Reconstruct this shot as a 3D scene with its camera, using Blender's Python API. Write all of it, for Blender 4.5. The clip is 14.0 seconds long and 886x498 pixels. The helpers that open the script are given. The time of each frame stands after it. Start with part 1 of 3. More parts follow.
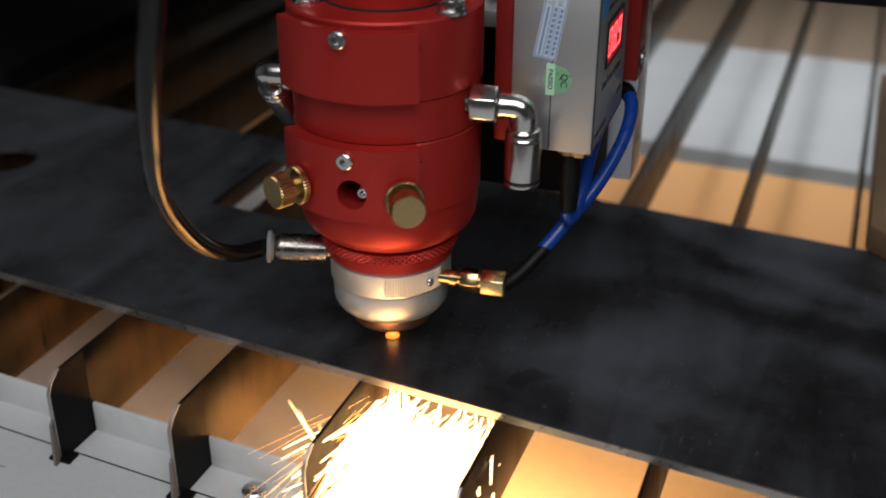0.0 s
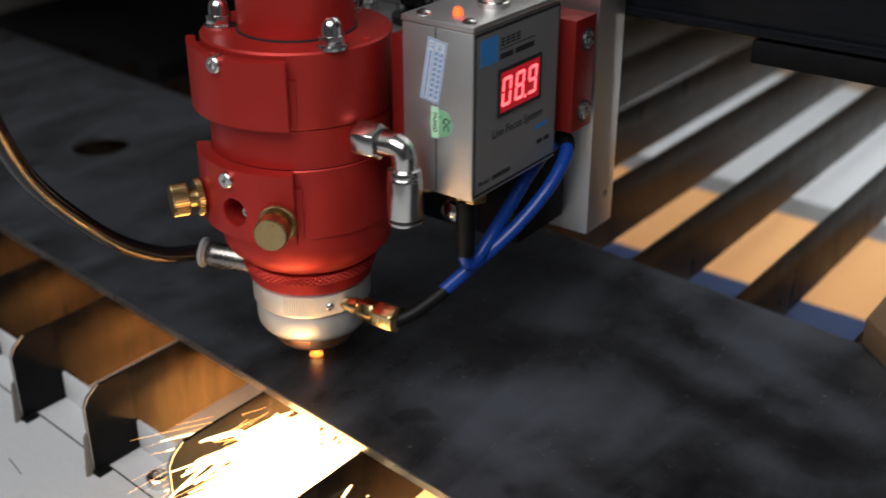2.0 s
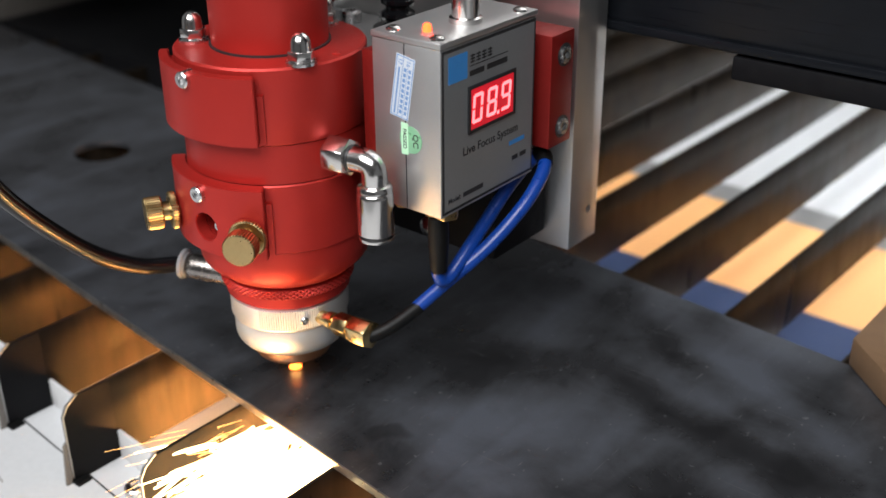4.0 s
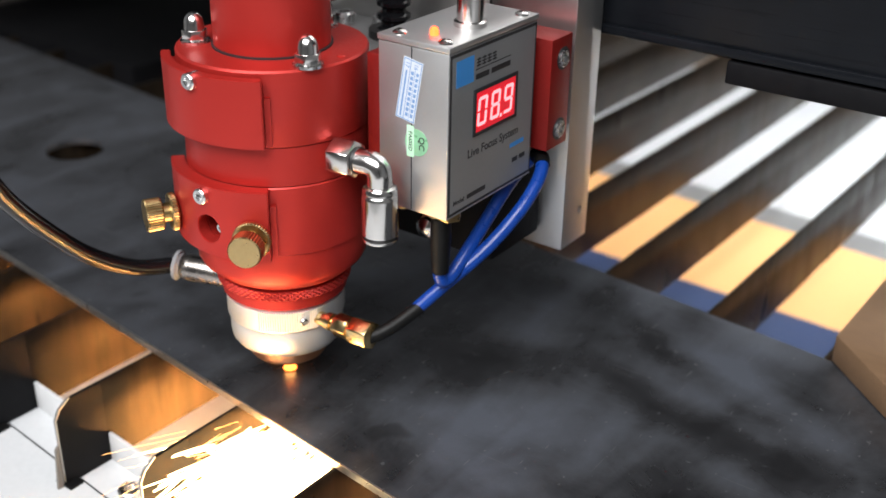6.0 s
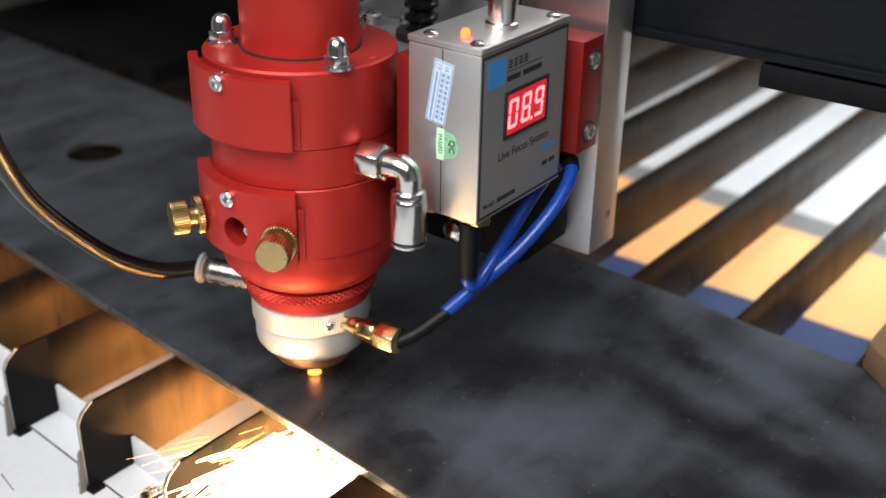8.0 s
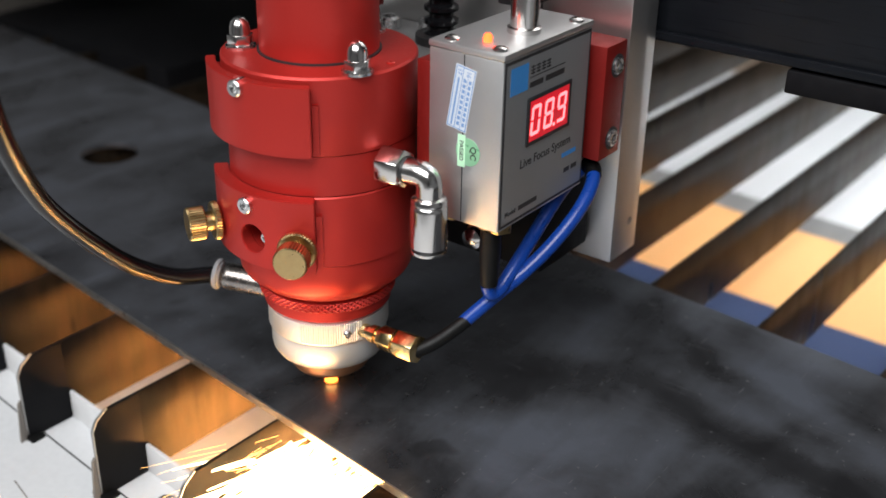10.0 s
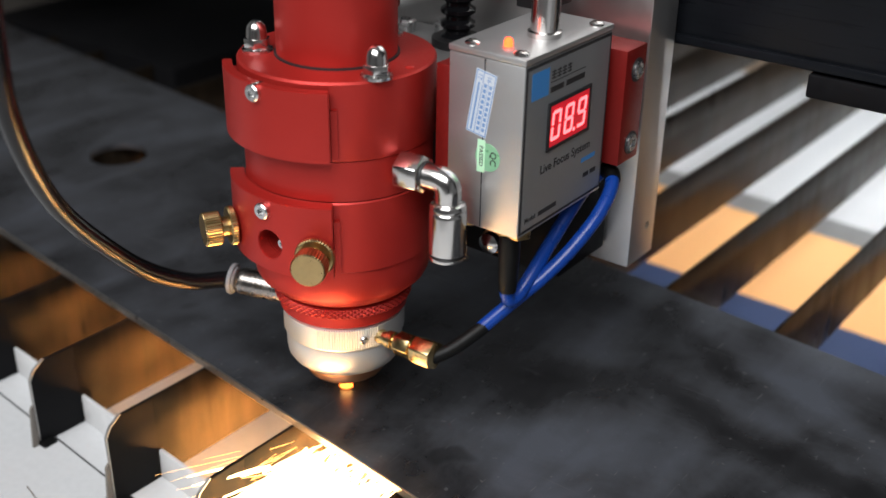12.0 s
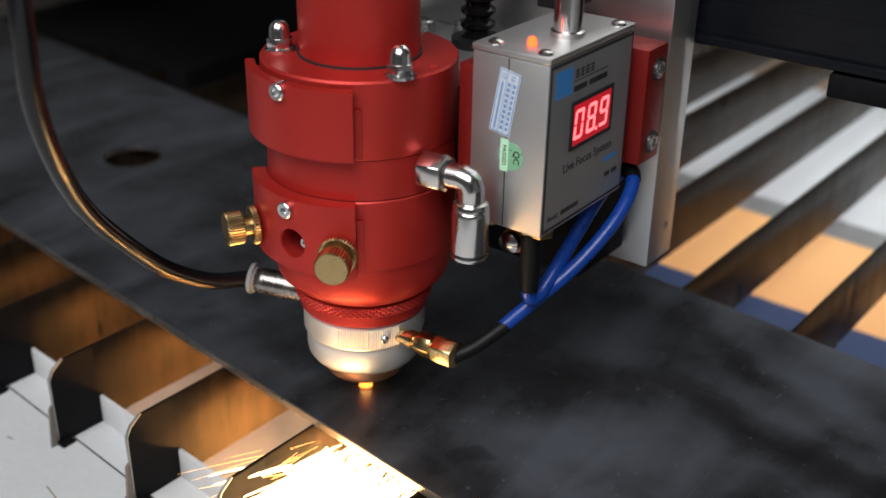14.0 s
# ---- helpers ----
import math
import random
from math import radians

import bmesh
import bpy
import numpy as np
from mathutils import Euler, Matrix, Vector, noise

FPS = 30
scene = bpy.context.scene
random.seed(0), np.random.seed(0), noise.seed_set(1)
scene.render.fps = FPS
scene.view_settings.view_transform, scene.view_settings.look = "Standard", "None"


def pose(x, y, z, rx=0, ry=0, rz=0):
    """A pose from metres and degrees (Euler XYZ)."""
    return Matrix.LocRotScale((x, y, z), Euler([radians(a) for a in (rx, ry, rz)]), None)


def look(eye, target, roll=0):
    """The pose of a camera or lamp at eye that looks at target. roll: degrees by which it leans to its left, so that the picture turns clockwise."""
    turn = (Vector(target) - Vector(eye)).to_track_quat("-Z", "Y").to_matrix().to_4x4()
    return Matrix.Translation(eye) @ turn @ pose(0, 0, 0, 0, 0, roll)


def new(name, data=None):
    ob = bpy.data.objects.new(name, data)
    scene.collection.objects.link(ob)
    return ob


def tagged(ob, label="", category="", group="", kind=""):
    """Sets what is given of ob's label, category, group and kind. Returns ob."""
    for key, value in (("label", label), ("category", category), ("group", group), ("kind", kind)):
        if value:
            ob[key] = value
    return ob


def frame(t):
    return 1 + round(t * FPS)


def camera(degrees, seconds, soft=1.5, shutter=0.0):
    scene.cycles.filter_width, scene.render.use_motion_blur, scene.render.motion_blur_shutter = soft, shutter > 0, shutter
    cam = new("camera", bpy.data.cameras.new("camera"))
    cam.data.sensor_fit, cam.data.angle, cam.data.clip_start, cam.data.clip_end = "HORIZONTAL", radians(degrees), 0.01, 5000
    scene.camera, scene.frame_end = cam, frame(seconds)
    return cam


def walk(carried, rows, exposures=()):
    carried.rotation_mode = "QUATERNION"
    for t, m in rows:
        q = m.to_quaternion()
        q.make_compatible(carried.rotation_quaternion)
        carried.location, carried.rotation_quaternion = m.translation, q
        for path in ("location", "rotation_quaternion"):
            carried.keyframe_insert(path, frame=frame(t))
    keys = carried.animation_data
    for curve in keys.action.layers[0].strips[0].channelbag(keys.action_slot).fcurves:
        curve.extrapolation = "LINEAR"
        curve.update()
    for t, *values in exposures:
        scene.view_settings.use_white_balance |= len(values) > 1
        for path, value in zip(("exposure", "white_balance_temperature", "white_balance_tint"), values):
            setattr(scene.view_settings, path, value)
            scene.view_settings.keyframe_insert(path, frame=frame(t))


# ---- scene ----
cam = camera(43.0, 14.0, 1.5, 1.0)
# seconds, eye in metres, turn in degrees; the cutting point on the sheet is the origin
PATH = [
    (0.0, 0.13509, -0.33421, 0.22451, 62.488, -0.127, 19.075),
    (0.5, 0.17058, -0.32554, 0.22411, 63.384, -0.364, 23.997),
    (1.0, 0.19163, -0.31541, 0.2272, 63.468, -1.168, 26.842),
    (1.5, 0.22964, -0.29358, 0.22648, 63.929, -0.557, 32.06),
    (2.0, 0.26025, -0.26882, 0.23127, 63.412, 0.07, 36.511),
    (2.5, 0.28017, -0.25127, 0.23585, 62.95, 0.597, 39.323),
    (3.0, 0.28211, -0.25047, 0.2355, 63.18, 0.655, 39.361),
    (5.5, 0.25936, -0.26016, 0.23773, 63.046, -0.674, 36.222),
    (6.0, 0.25901, -0.26584, 0.23877, 63.099, -0.922, 35.692),
    (6.5, 0.25836, -0.26846, 0.2379, 63.33, -0.932, 35.654),
    (7.0, 0.25565, -0.26699, 0.23865, 63.12, -0.943, 35.925),
    (7.5, 0.25289, -0.26698, 0.23768, 63.188, -0.956, 35.981),
    (8.0, 0.2513, -0.26547, 0.23722, 63.173, -0.912, 36.299),
    (10.5, 0.24396, -0.26149, 0.23704, 63.077, -0.898, 37.044),
    (11.0, 0.24262, -0.26063, 0.23778, 62.96, -0.879, 37.205),
    (11.5, 0.23934, -0.26111, 0.2387, 62.809, -0.928, 36.984),
    (12.0, 0.23767, -0.26235, 0.23807, 62.97, -0.931, 36.924),
    (12.5, 0.23667, -0.26272, 0.23765, 63.057, -0.894, 37.022),
    (13.0, 0.23477, -0.2639, 0.2378, 63.023, -0.886, 36.949),
    (13.5, 0.23341, -0.26533, 0.23768, 63.029, -0.941, 36.94),
    (14.0, 0.23298, -0.26744, 0.23689, 63.162, -0.89, 36.97),
]
cam.data.dof.use_dof, cam.data.dof.focus_distance, cam.data.dof.aperture_fstop = True, 0.37, 9.5
walk(cam, [(t, pose(x, y, z, rx, ry, rz)) for t, x, y, z, rx, ry, rz in PATH],
     [(0.0, -0.66), (0.5, -0.55), (2.0, -0.22), (3.0, 0.26), (5.5, 0.86), (6.5, 0.96), (8.0, 0.80), (10.5, 0.62), (11.5, 0.53), (12.5, 0.38), (14.0, 0.15)])

# ---------------------------------------------------------------- light
world = bpy.data.worlds.new("workshop")
scene.world = world
world.use_nodes = True
wn = world.node_tree
bgn = wn.nodes["Background"]
bgn.inputs[0].default_value = (0.80, 0.88, 1.0, 1)
bgn.inputs[1].default_value = 0.07


def area_lamp(name, eye, target, sx, sy, watts, colour, spread=180):
    d = bpy.data.lights.new(name, "AREA")
    d.shape, d.size, d.size_y, d.energy, d.color = "RECTANGLE", sx, sy, watts, colour
    ob = new(name, d)
    d.spread = math.radians(spread)
    ob.matrix_world = look(eye, target)
    return ob


# added unseen lamps: broad front light, and a narrow beam brightening the far boards
area_lamp("unseen_area_light", (0.26, -1.0, 1.25), (0.03, 0.0, 0.05), 1.5, 0.9, 29, (0.97, 0.975, 0.985))
area_lamp("unseen_area_light", (0.02, 0.80, 1.3), (0.16, 0.60, -0.11), 0.4, 0.3, 1.8, (0.95, 0.98, 1.0), 40)



def spark_lamp(name, x, y, z, radius, watts):
    """The light that the burning sparks under the sheet give off."""
    d = bpy.data.lights.new(name, "POINT")
    d.shadow_soft_size, d.energy, d.color = radius, watts, (1.0, 0.43, 0.115)
    ob = new(name, d)
    ob.location = (x, y, z)
    return ob


spark_lamp("spark_light", 0.004, 0.012, -0.088, 0.010, 0.12)
spark_lamp("spark_light", 0.024, -0.018, -0.047, 0.006, 3.2)
spark_lamp("cut_light", 0.0, 0.0, 0.0022, 0.0022, 0.0015)

# ---------------------------------------------------------------- materials


def nodes_of(name):
    m = bpy.data.materials.new(name)
    m.use_nodes = True
    nt = m.node_tree
    return m, nt, nt.nodes["Principled BSDF"]


def noise_node(nt, scale, detail=4, stretch=(1, 1, 1), rough=0.55):
    co = nt.nodes.new("ShaderNodeTexCoord")
    mp = nt.nodes.new("ShaderNodeMapping")
    mp.inputs["Scale"].default_value = stretch
    tx = nt.nodes.new("ShaderNodeTexNoise")
    tx.inputs["Scale"].default_value = scale
    tx.inputs["Detail"].default_value = detail
    tx.inputs["Roughness"].default_value = rough
    nt.links.new(co.outputs["Object"], mp.inputs[0])
    nt.links.new(mp.outputs[0], tx.inputs["Vector"])
    return tx


def ramp_node(nt, src, stops):
    r = nt.nodes.new("ShaderNodeValToRGB")
    e = r.color_ramp.elements
    while len(e) < len(stops):
        e.new(0.5)
    for k, (p, c) in enumerate(stops):
        e[k].position = p
        e[k].color = (*c, 1) if len(c) == 3 else c
    nt.links.new(src, r.inputs[0])
    return r


def grey(v):
    return (v, v, v)


def surface(name, c1, c2, metal, r1, r2, scale=400, bump=0.02, stretch=(1, 1, 1), big=40, bump_dist=0.0002):
    """Two-scale surface: broad colour drift, fine grain in roughness and relief."""
    m, nt, b = nodes_of(name)
    broad = noise_node(nt, big, 3)
    fine = noise_node(nt, scale, 5, stretch)
    mix = nt.nodes.new("ShaderNodeMix")
    mix.data_type = "FLOAT"
    mix.inputs[0].default_value = 0.5
    nt.links.new(broad.outputs[0], mix.inputs[2])
    nt.links.new(fine.outputs[0], mix.inputs[3])
    col = ramp_node(nt, mix.outputs[0], [(0.3, c1), (0.7, c2)])
    rr = ramp_node(nt, fine.outputs[0], [(0.3, grey(r1)), (0.7, grey(r2))])
    nt.links.new(col.outputs[0], b.inputs["Base Color"])
    nt.links.new(rr.outputs[0], b.inputs["Roughness"])
    b.inputs["Metallic"].default_value = metal
    bp = nt.nodes.new("ShaderNodeBump")
    bp.inputs["Strength"].default_value = bump
    bp.inputs["Distance"].default_value = bump_dist
    nt.links.new(fine.outputs[0], bp.inputs["Height"])
    nt.links.new(bp.outputs[0], b.inputs["Normal"])
    return m


def glow(name, colour, strength):
    m, nt, b = nodes_of(name)
    b.inputs["Base Color"].default_value = (*colour, 1)
    b.inputs["Emission Color"].default_value = (*colour, 1)
    b.inputs["Emission Strength"].default_value = strength
    return m


RED = surface("red_anodised", (0.42, 0.023, 0.018), (0.48, 0.030, 0.023), 0.5, 0.38, 0.48, 900, 0.03, (1, 1, 8))
RED_FLAT = surface("red_anodised_block", (0.21, 0.010, 0.008), (0.26, 0.014, 0.011), 0.55, 0.40, 0.5, 700, 0.03)
ALU = surface("turned_aluminium", (0.78, 0.77, 0.75), (0.88, 0.87, 0.85), 0.8, 0.36, 0.48, 700, 0.06, (1, 1, 10))
ALU_BOX = surface("brushed_aluminium", (0.52, 0.52, 0.52), (0.62, 0.62, 0.62), 0.97, 0.42, 0.55, 500, 0.06, (14, 14, 1))
ALU_COL = surface("milled_aluminium", (0.55, 0.55, 0.54), (0.66, 0.65, 0.64), 0.95, 0.30, 0.42, 500, 0.06, (1, 1, 14))
CHROME = surface("nickel_plate", (0.64, 0.62, 0.60), (0.72, 0.70, 0.68), 1.0, 0.16, 0.24, 200, 0.01)
STEEL = surface("zinc_steel", (0.60, 0.60, 0.60), (0.72, 0.72, 0.72), 1.0, 0.2, 0.32, 400, 0.03)
BRASS = surface("brass", (0.43, 0.30, 0.135), (0.56, 0.41, 0.20), 1.0, 0.26, 0.38, 400, 0.03)
GOLD = surface("gold_plate", (0.72, 0.53, 0.25), (0.82, 0.62, 0.32), 1.0, 0.18, 0.28, 400, 0.02)
COPPER = surface("heated_copper", (0.58, 0.28, 0.14), (0.72, 0.36, 0.19), 0.9, 0.28, 0.42, 300, 0.03)
RUBBER = surface("black_rubber", (0.003, 0.003, 0.003), (0.007, 0.007, 0.007), 0.0, 0.42, 0.55, 600, 0.03)
TUBE = surface("black_tube", (0.005, 0.005, 0.006), (0.009, 0.009, 0.010), 0.0, 0.12, 0.22, 300, 0.01)
BLUE = surface("blue_cable", (0.004, 0.040, 0.25), (0.007, 0.052, 0.31), 0.0, 0.25, 0.35, 300, 0.02)
BLACK_MET = surface("black_painted_steel", (0.004, 0.004, 0.005), (0.009, 0.009, 0.010), 0.0, 0.52, 0.66, 250, 0.05)
BEAM = surface("glossy_black_beam", (0.004, 0.0046, 0.006), (0.009, 0.0102, 0.013), 0.0, 0.25, 0.36, 120, 0.04, (0.3, 1, 6))
DARKNICKEL = surface("dull_nickel", (0.30, 0.27, 0.25), (0.40, 0.37, 0.34), 1.0, 0.22, 0.32, 300, 0.03)
GREYRING = surface("grey_plastic", (0.24, 0.24, 0.25), (0.31, 0.31, 0.32), 0.0, 0.4, 0.5, 300, 0.03)
DARK = surface("dark_metal", (0.03, 0.03, 0.033), (0.06, 0.06, 0.06), 0.6, 0.35, 0.5, 250, 0.05)
GREYPLATE = surface("grey_carriage_plate", (0.20, 0.20, 0.20), (0.28, 0.28, 0.28), 0.5, 0.4, 0.55, 250, 0.05)
WHITE_PAINT = surface("white_powder_coat", (0.52, 0.53, 0.54), (0.60, 0.61, 0.62), 0.0, 0.42, 0.55, 350, 0.08, big=18)
SLAT = surface("dark_slat_steel", (0.006, 0.005, 0.004), (0.055, 0.040, 0.027), 0.6, 0.26, 0.48, 90, 0.12, (1, 1.5, 0.22), big=26)
SLAT_EDGE = surface("bare_slat_edge", (0.40, 0.39, 0.38), (0.55, 0.54, 0.52), 0.9, 0.3, 0.45, 300, 0.05)
ZINC = surface("white_cross_plate", (0.58, 0.58, 0.58), (0.68, 0.68, 0.68), 0.0, 0.40, 0.55, 260, 0.05)
ORANGE = surface("orange_board", (0.72, 0.36, 0.13), (0.78, 0.42, 0.17), 0.0, 0.6, 0.75, 300, 0.05, big=8)
BLUE_BOARD = surface("blue_board", (0.009, 0.026, 0.088), (0.013, 0.034, 0.11), 0.0, 0.5, 0.6, 300, 0.05, big=8)
PAPER = surface("white_sheet_metal", (0.46, 0.475, 0.49), (0.56, 0.57, 0.58), 0.0, 0.4, 0.55, 200, 0.05, big=10)
TAN = surface("brown_floor", (0.22, 0.16, 0.11), (0.28, 0.20, 0.14), 0.0, 0.6, 0.75, 200, 0.05, big=8)
TAUPE = surface("taupe_tone", (0.15, 0.135, 0.12), (0.20, 0.18, 0.16), 0.0, 0.5, 0.65, 200, 0.05, big=10)
WOOD = surface("dark_wood", (0.12, 0.068, 0.035), (0.20, 0.12, 0.065), 0.0, 0.5, 0.65, 120, 0.15, (1, 8, 8), big=30)
PANEL = surface("grey_printed_panel", (0.20, 0.21, 0.22), (0.235, 0.245, 0.255), 0.35, 0.32, 0.42, 800, 0.02)
INK = surface("black_ink", (0.012, 0.012, 0.014), (0.02, 0.02, 0.022), 0.0, 0.5, 0.6)
BLUE_INK = surface("blue_print", (0.03, 0.21, 0.55), (0.04, 0.24, 0.60), 0.0, 0.4, 0.5)
STICKER = surface("pale_blue_sticker", (0.50, 0.56, 0.63), (0.58, 0.63, 0.69), 0.0, 0.35, 0.5)
STICK_INK = surface("sticker_blue_print", (0.13, 0.25, 0.48), (0.18, 0.30, 0.54), 0.0, 0.5, 0.6)
QC_GREEN = surface("green_foil", (0.18, 0.50, 0.24), (0.34, 0.58, 0.40), 0.3, 0.25, 0.4, 300, 0.03)
QC_PALE = surface("pale_green_foil", (0.50, 0.85, 0.55), (0.6, 0.9, 0.65), 0.1, 0.3, 0.4)
# window gets emission of its own to put in the bloom round the digits
WINDOW_RED = glow("red_window_with_bloom", (0.30, 0.006, 0.012), 1.0)
DIGIT = glow("red_digit", (1.0, 0.11, 0.12), 2.6)
LED = glow("orange_lamp", (1.0, 0.06, 0.01), 4.8)
HOT = glow("white_hot_spark", (1.0, 0.74, 0.38), 6.0)
STREAK = glow("orange_spark", (1.0, 0.48, 0.15), 5.0)
EMBER = glow("hot_cut", (1.0, 0.22, 0.03), 3.4)


# real smears, plus light and dark patches that paint the sheet's uneven sheen
SMEARS_AND_SHEEN = [(0.147, 0.098, 0.064, 0.012, -31, 0.17), (0.132, 0.063, 0.070, 0.013, -14, -0.20), (0.178, 0.057, 0.024, 0.018, 0, -0.16),
          (0.118, 0.098, 0.052, 0.011, -27, -0.14), (0.088, 0.018, 0.060, 0.030, 22, 0.16), (0.060, 0.010, 0.030, 0.024, 40, 0.15),
          (0.056, 0.080, 0.030, 0.017, -20, 0.10), (0.098, -0.010, 0.060, 0.012, -7, 0.12), (0.062, 0.054, 0.032, 0.018, 30, -0.14),
          (-0.045, 0.004, 0.030, 0.016, 10, -0.12), (0.165, 0.020, 0.050, 0.024, -10, -0.11), (0.010, 0.090, 0.060, 0.030, 10, 0.10)]


def sheet_steel():
    """Mill scale: broad rubbed smears, painted-in sheen, cloudy patches, fine grain, specks and scratches two ways."""
    m, nt, b = nodes_of("mill_scale_steel")
    a = noise_node(nt, 6.5, 8, (1.5, 1.0, 1), 0.58)
    a.inputs["Distortion"].default_value = 0.9
    c = noise_node(nt, 34, 8, (1, 1, 1), 0.68)
    c.inputs["Distortion"].default_value = 0.5
    w = noise_node(nt, 9, 4, (2.6, 0.55, 1), 0.5)
    w.inputs["Distortion"].default_value = 1.3
    for nd in nt.nodes:
        if nd.bl_idname == "ShaderNodeMapping":
            nd.inputs["Rotation"].default_value = (0, 0, math.radians(-28))
    g = noise_node(nt, 900, 3)

    def blend(p, q, f):
        mix = nt.nodes.new("ShaderNodeMix")
        mix.data_type = "FLOAT"
        mix.inputs[0].default_value = f
        nt.links.new(p, mix.inputs[2])
        nt.links.new(q, mix.inputs[3])
        return mix.outputs[0]

    cloud = blend(blend(a.outputs[0], c.outputs[0], 0.46), w.outputs[0], 0.36)
    # rubbed smears and greasy patches, some painting in the sheet's sheen: centre, half axes (metres), turn, weight
    geo = nt.nodes.new("ShaderNodeTexCoord")
    wob = nt.nodes.new("ShaderNodeVectorMath")
    wob.operation = "MULTIPLY_ADD"
    bend = noise_node(nt, 16, 5, (1, 1, 1), 0.62)
    nt.links.new(bend.outputs["Color"], wob.inputs[0])
    wob.inputs[1].default_value = (0.034, 0.034, 0)
    nt.links.new(geo.outputs["Object"], wob.inputs[2])
    for cx, cy, hl, hw, turn, weight in SMEARS_AND_SHEEN:
        mp = nt.nodes.new("ShaderNodeMapping")
        mp.vector_type = "TEXTURE"
        mp.inputs["Location"].default_value = (cx + 0.017, cy + 0.017, 0)
        mp.inputs["Rotation"].default_value = (0, 0, math.radians(turn))
        mp.inputs["Scale"].default_value = (hl, hw, 1)
        nt.links.new(wob.outputs[0], mp.inputs[0])
        gr = nt.nodes.new("ShaderNodeTexGradient")
        gr.gradient_type = "SPHERICAL"
        nt.links.new(mp.outputs[0], gr.inputs[0])
        add = nt.nodes.new("ShaderNodeMath")
        add.operation = "MULTIPLY_ADD"
        nt.links.new(gr.outputs["Fac"], add.inputs[0])
        add.inputs[1].default_value = weight
        nt.links.new(cloud, add.inputs[2])
        cloud = add.outputs[0]
    col = ramp_node(nt, cloud, [(0.36, (0.034, 0.034, 0.037)), (0.45, (0.066, 0.067, 0.073)), (0.54, (0.120, 0.125, 0.140)), (0.70, (0.18, 0.197, 0.235))])
    rr = ramp_node(nt, cloud, [(0.36, grey(0.20)), (0.50, grey(0.32)), (0.64, grey(0.46))])
    last = col.outputs[0]
    for scale, stretch, lo, hi, tone in ((60, (0.25, 14, 1), 0.70, 0.76, 0.24), (45, (11, 0.4, 1), 0.72, 0.77, 0.20), (300, (1, 1, 1), 0.69, 0.77, 0.32), (120, (5, 0.7, 1), 0.70, 0.76, 0.28), (26, (1, 1, 1), 0.68, 0.72, 0.04)):
        s = noise_node(nt, scale, 2, stretch, 0.5)
        scr = ramp_node(nt, s.outputs[0], [(lo, grey(0.0)), (hi, grey(0.55))])
        add = nt.nodes.new("ShaderNodeMix")
        add.data_type = "RGBA"
        nt.links.new(scr.outputs[0], add.inputs[0])
        nt.links.new(last, add.inputs[6])
        add.inputs[7].default_value = (tone, tone * 1.02, tone * 1.06, 1)
        last = add.outputs[2]
    nt.links.new(last, b.inputs["Base Color"])
    nt.links.new(rr.outputs[0], b.inputs["Roughness"])
    b.inputs["Metallic"].default_value = 0.72
    bp = nt.nodes.new("ShaderNodeBump")
    bp.inputs["Strength"].default_value = 0.06
    bp.inputs["Distance"].default_value = 0.0003
    nt.links.new(g.outputs[0], bp.inputs["Height"])
    nt.links.new(bp.outputs[0], b.inputs["Normal"])
    return m


def blacken_ends(m):
    """Black towards the slats' ends, fading out along the blade behind the cross plate."""
    nt = m.node_tree
    b = nt.nodes["Principled BSDF"]
    co = nt.nodes.new("ShaderNodeTexCoord")
    dot = nt.nodes.new("ShaderNodeVectorMath")
    dot.operation = "DOT_PRODUCT"
    dot.inputs[1].default_value = (0.09, 1.0, 0.25)
    nt.links.new(co.outputs["Object"], dot.inputs[0])
    wisp = noise_node(nt, 70, 4, (1, 1, 0.6))
    ad = nt.nodes.new("ShaderNodeMath")
    ad.operation = "MULTIPLY_ADD"
    ad.inputs[1].default_value = -0.020
    nt.links.new(wisp.outputs[0], ad.inputs[0])
    nt.links.new(dot.outputs["Value"], ad.inputs[2])
    mr = nt.nodes.new("ShaderNodeMapRange")
    mr.interpolation_type = "SMOOTHSTEP"
    mr.inputs["From Min"].default_value = -0.070
    mr.inputs["From Max"].default_value = -0.036
    nt.links.new(ad.outputs[0], mr.inputs["Value"])
    mix = nt.nodes.new("ShaderNodeMix")
    mix.data_type = "RGBA"
    old = b.inputs["Base Color"].links[0].from_socket
    nt.links.new(mr.outputs[0], mix.inputs[0])
    mix.inputs[6].default_value = (0.006, 0.006, 0.006, 1)
    nt.links.new(old, mix.inputs[7])
    nt.links.new(mix.outputs[2], b.inputs["Base Color"])
    nt.links.new(mr.outputs[0], b.inputs["Metallic"])
    sc = nt.nodes.new("ShaderNodeMath")
    sc.operation = "MULTIPLY"
    sc.inputs[1].default_value = 0.6
    nt.links.new(mr.outputs[0], sc.inputs[0])
    nt.links.new(sc.outputs[0], b.inputs["Metallic"])


blacken_ends(SLAT)
for dull in (SLAT, BEAM, BLACK_MET):
    dull.node_tree.nodes["Principled BSDF"].inputs["Specular IOR Level"].default_value = 0.1
RUBBER.node_tree.nodes["Principled BSDF"].inputs["Specular IOR Level"].default_value = 0.2
TUBE.node_tree.nodes["Principled BSDF"].inputs["Specular IOR Level"].default_value = 0.3
PLASTER = surface("grey_plaster", (0.30, 0.307, 0.315), (0.36, 0.367, 0.375), 0.0, 0.7, 0.85, 60, 0.1, big=2)
CONCRETE = surface("workshop_concrete", (0.17, 0.165, 0.16), (0.25, 0.245, 0.24), 0.0, 0.55, 0.75, 40, 0.1, big=2)
SHEET = sheet_steel()
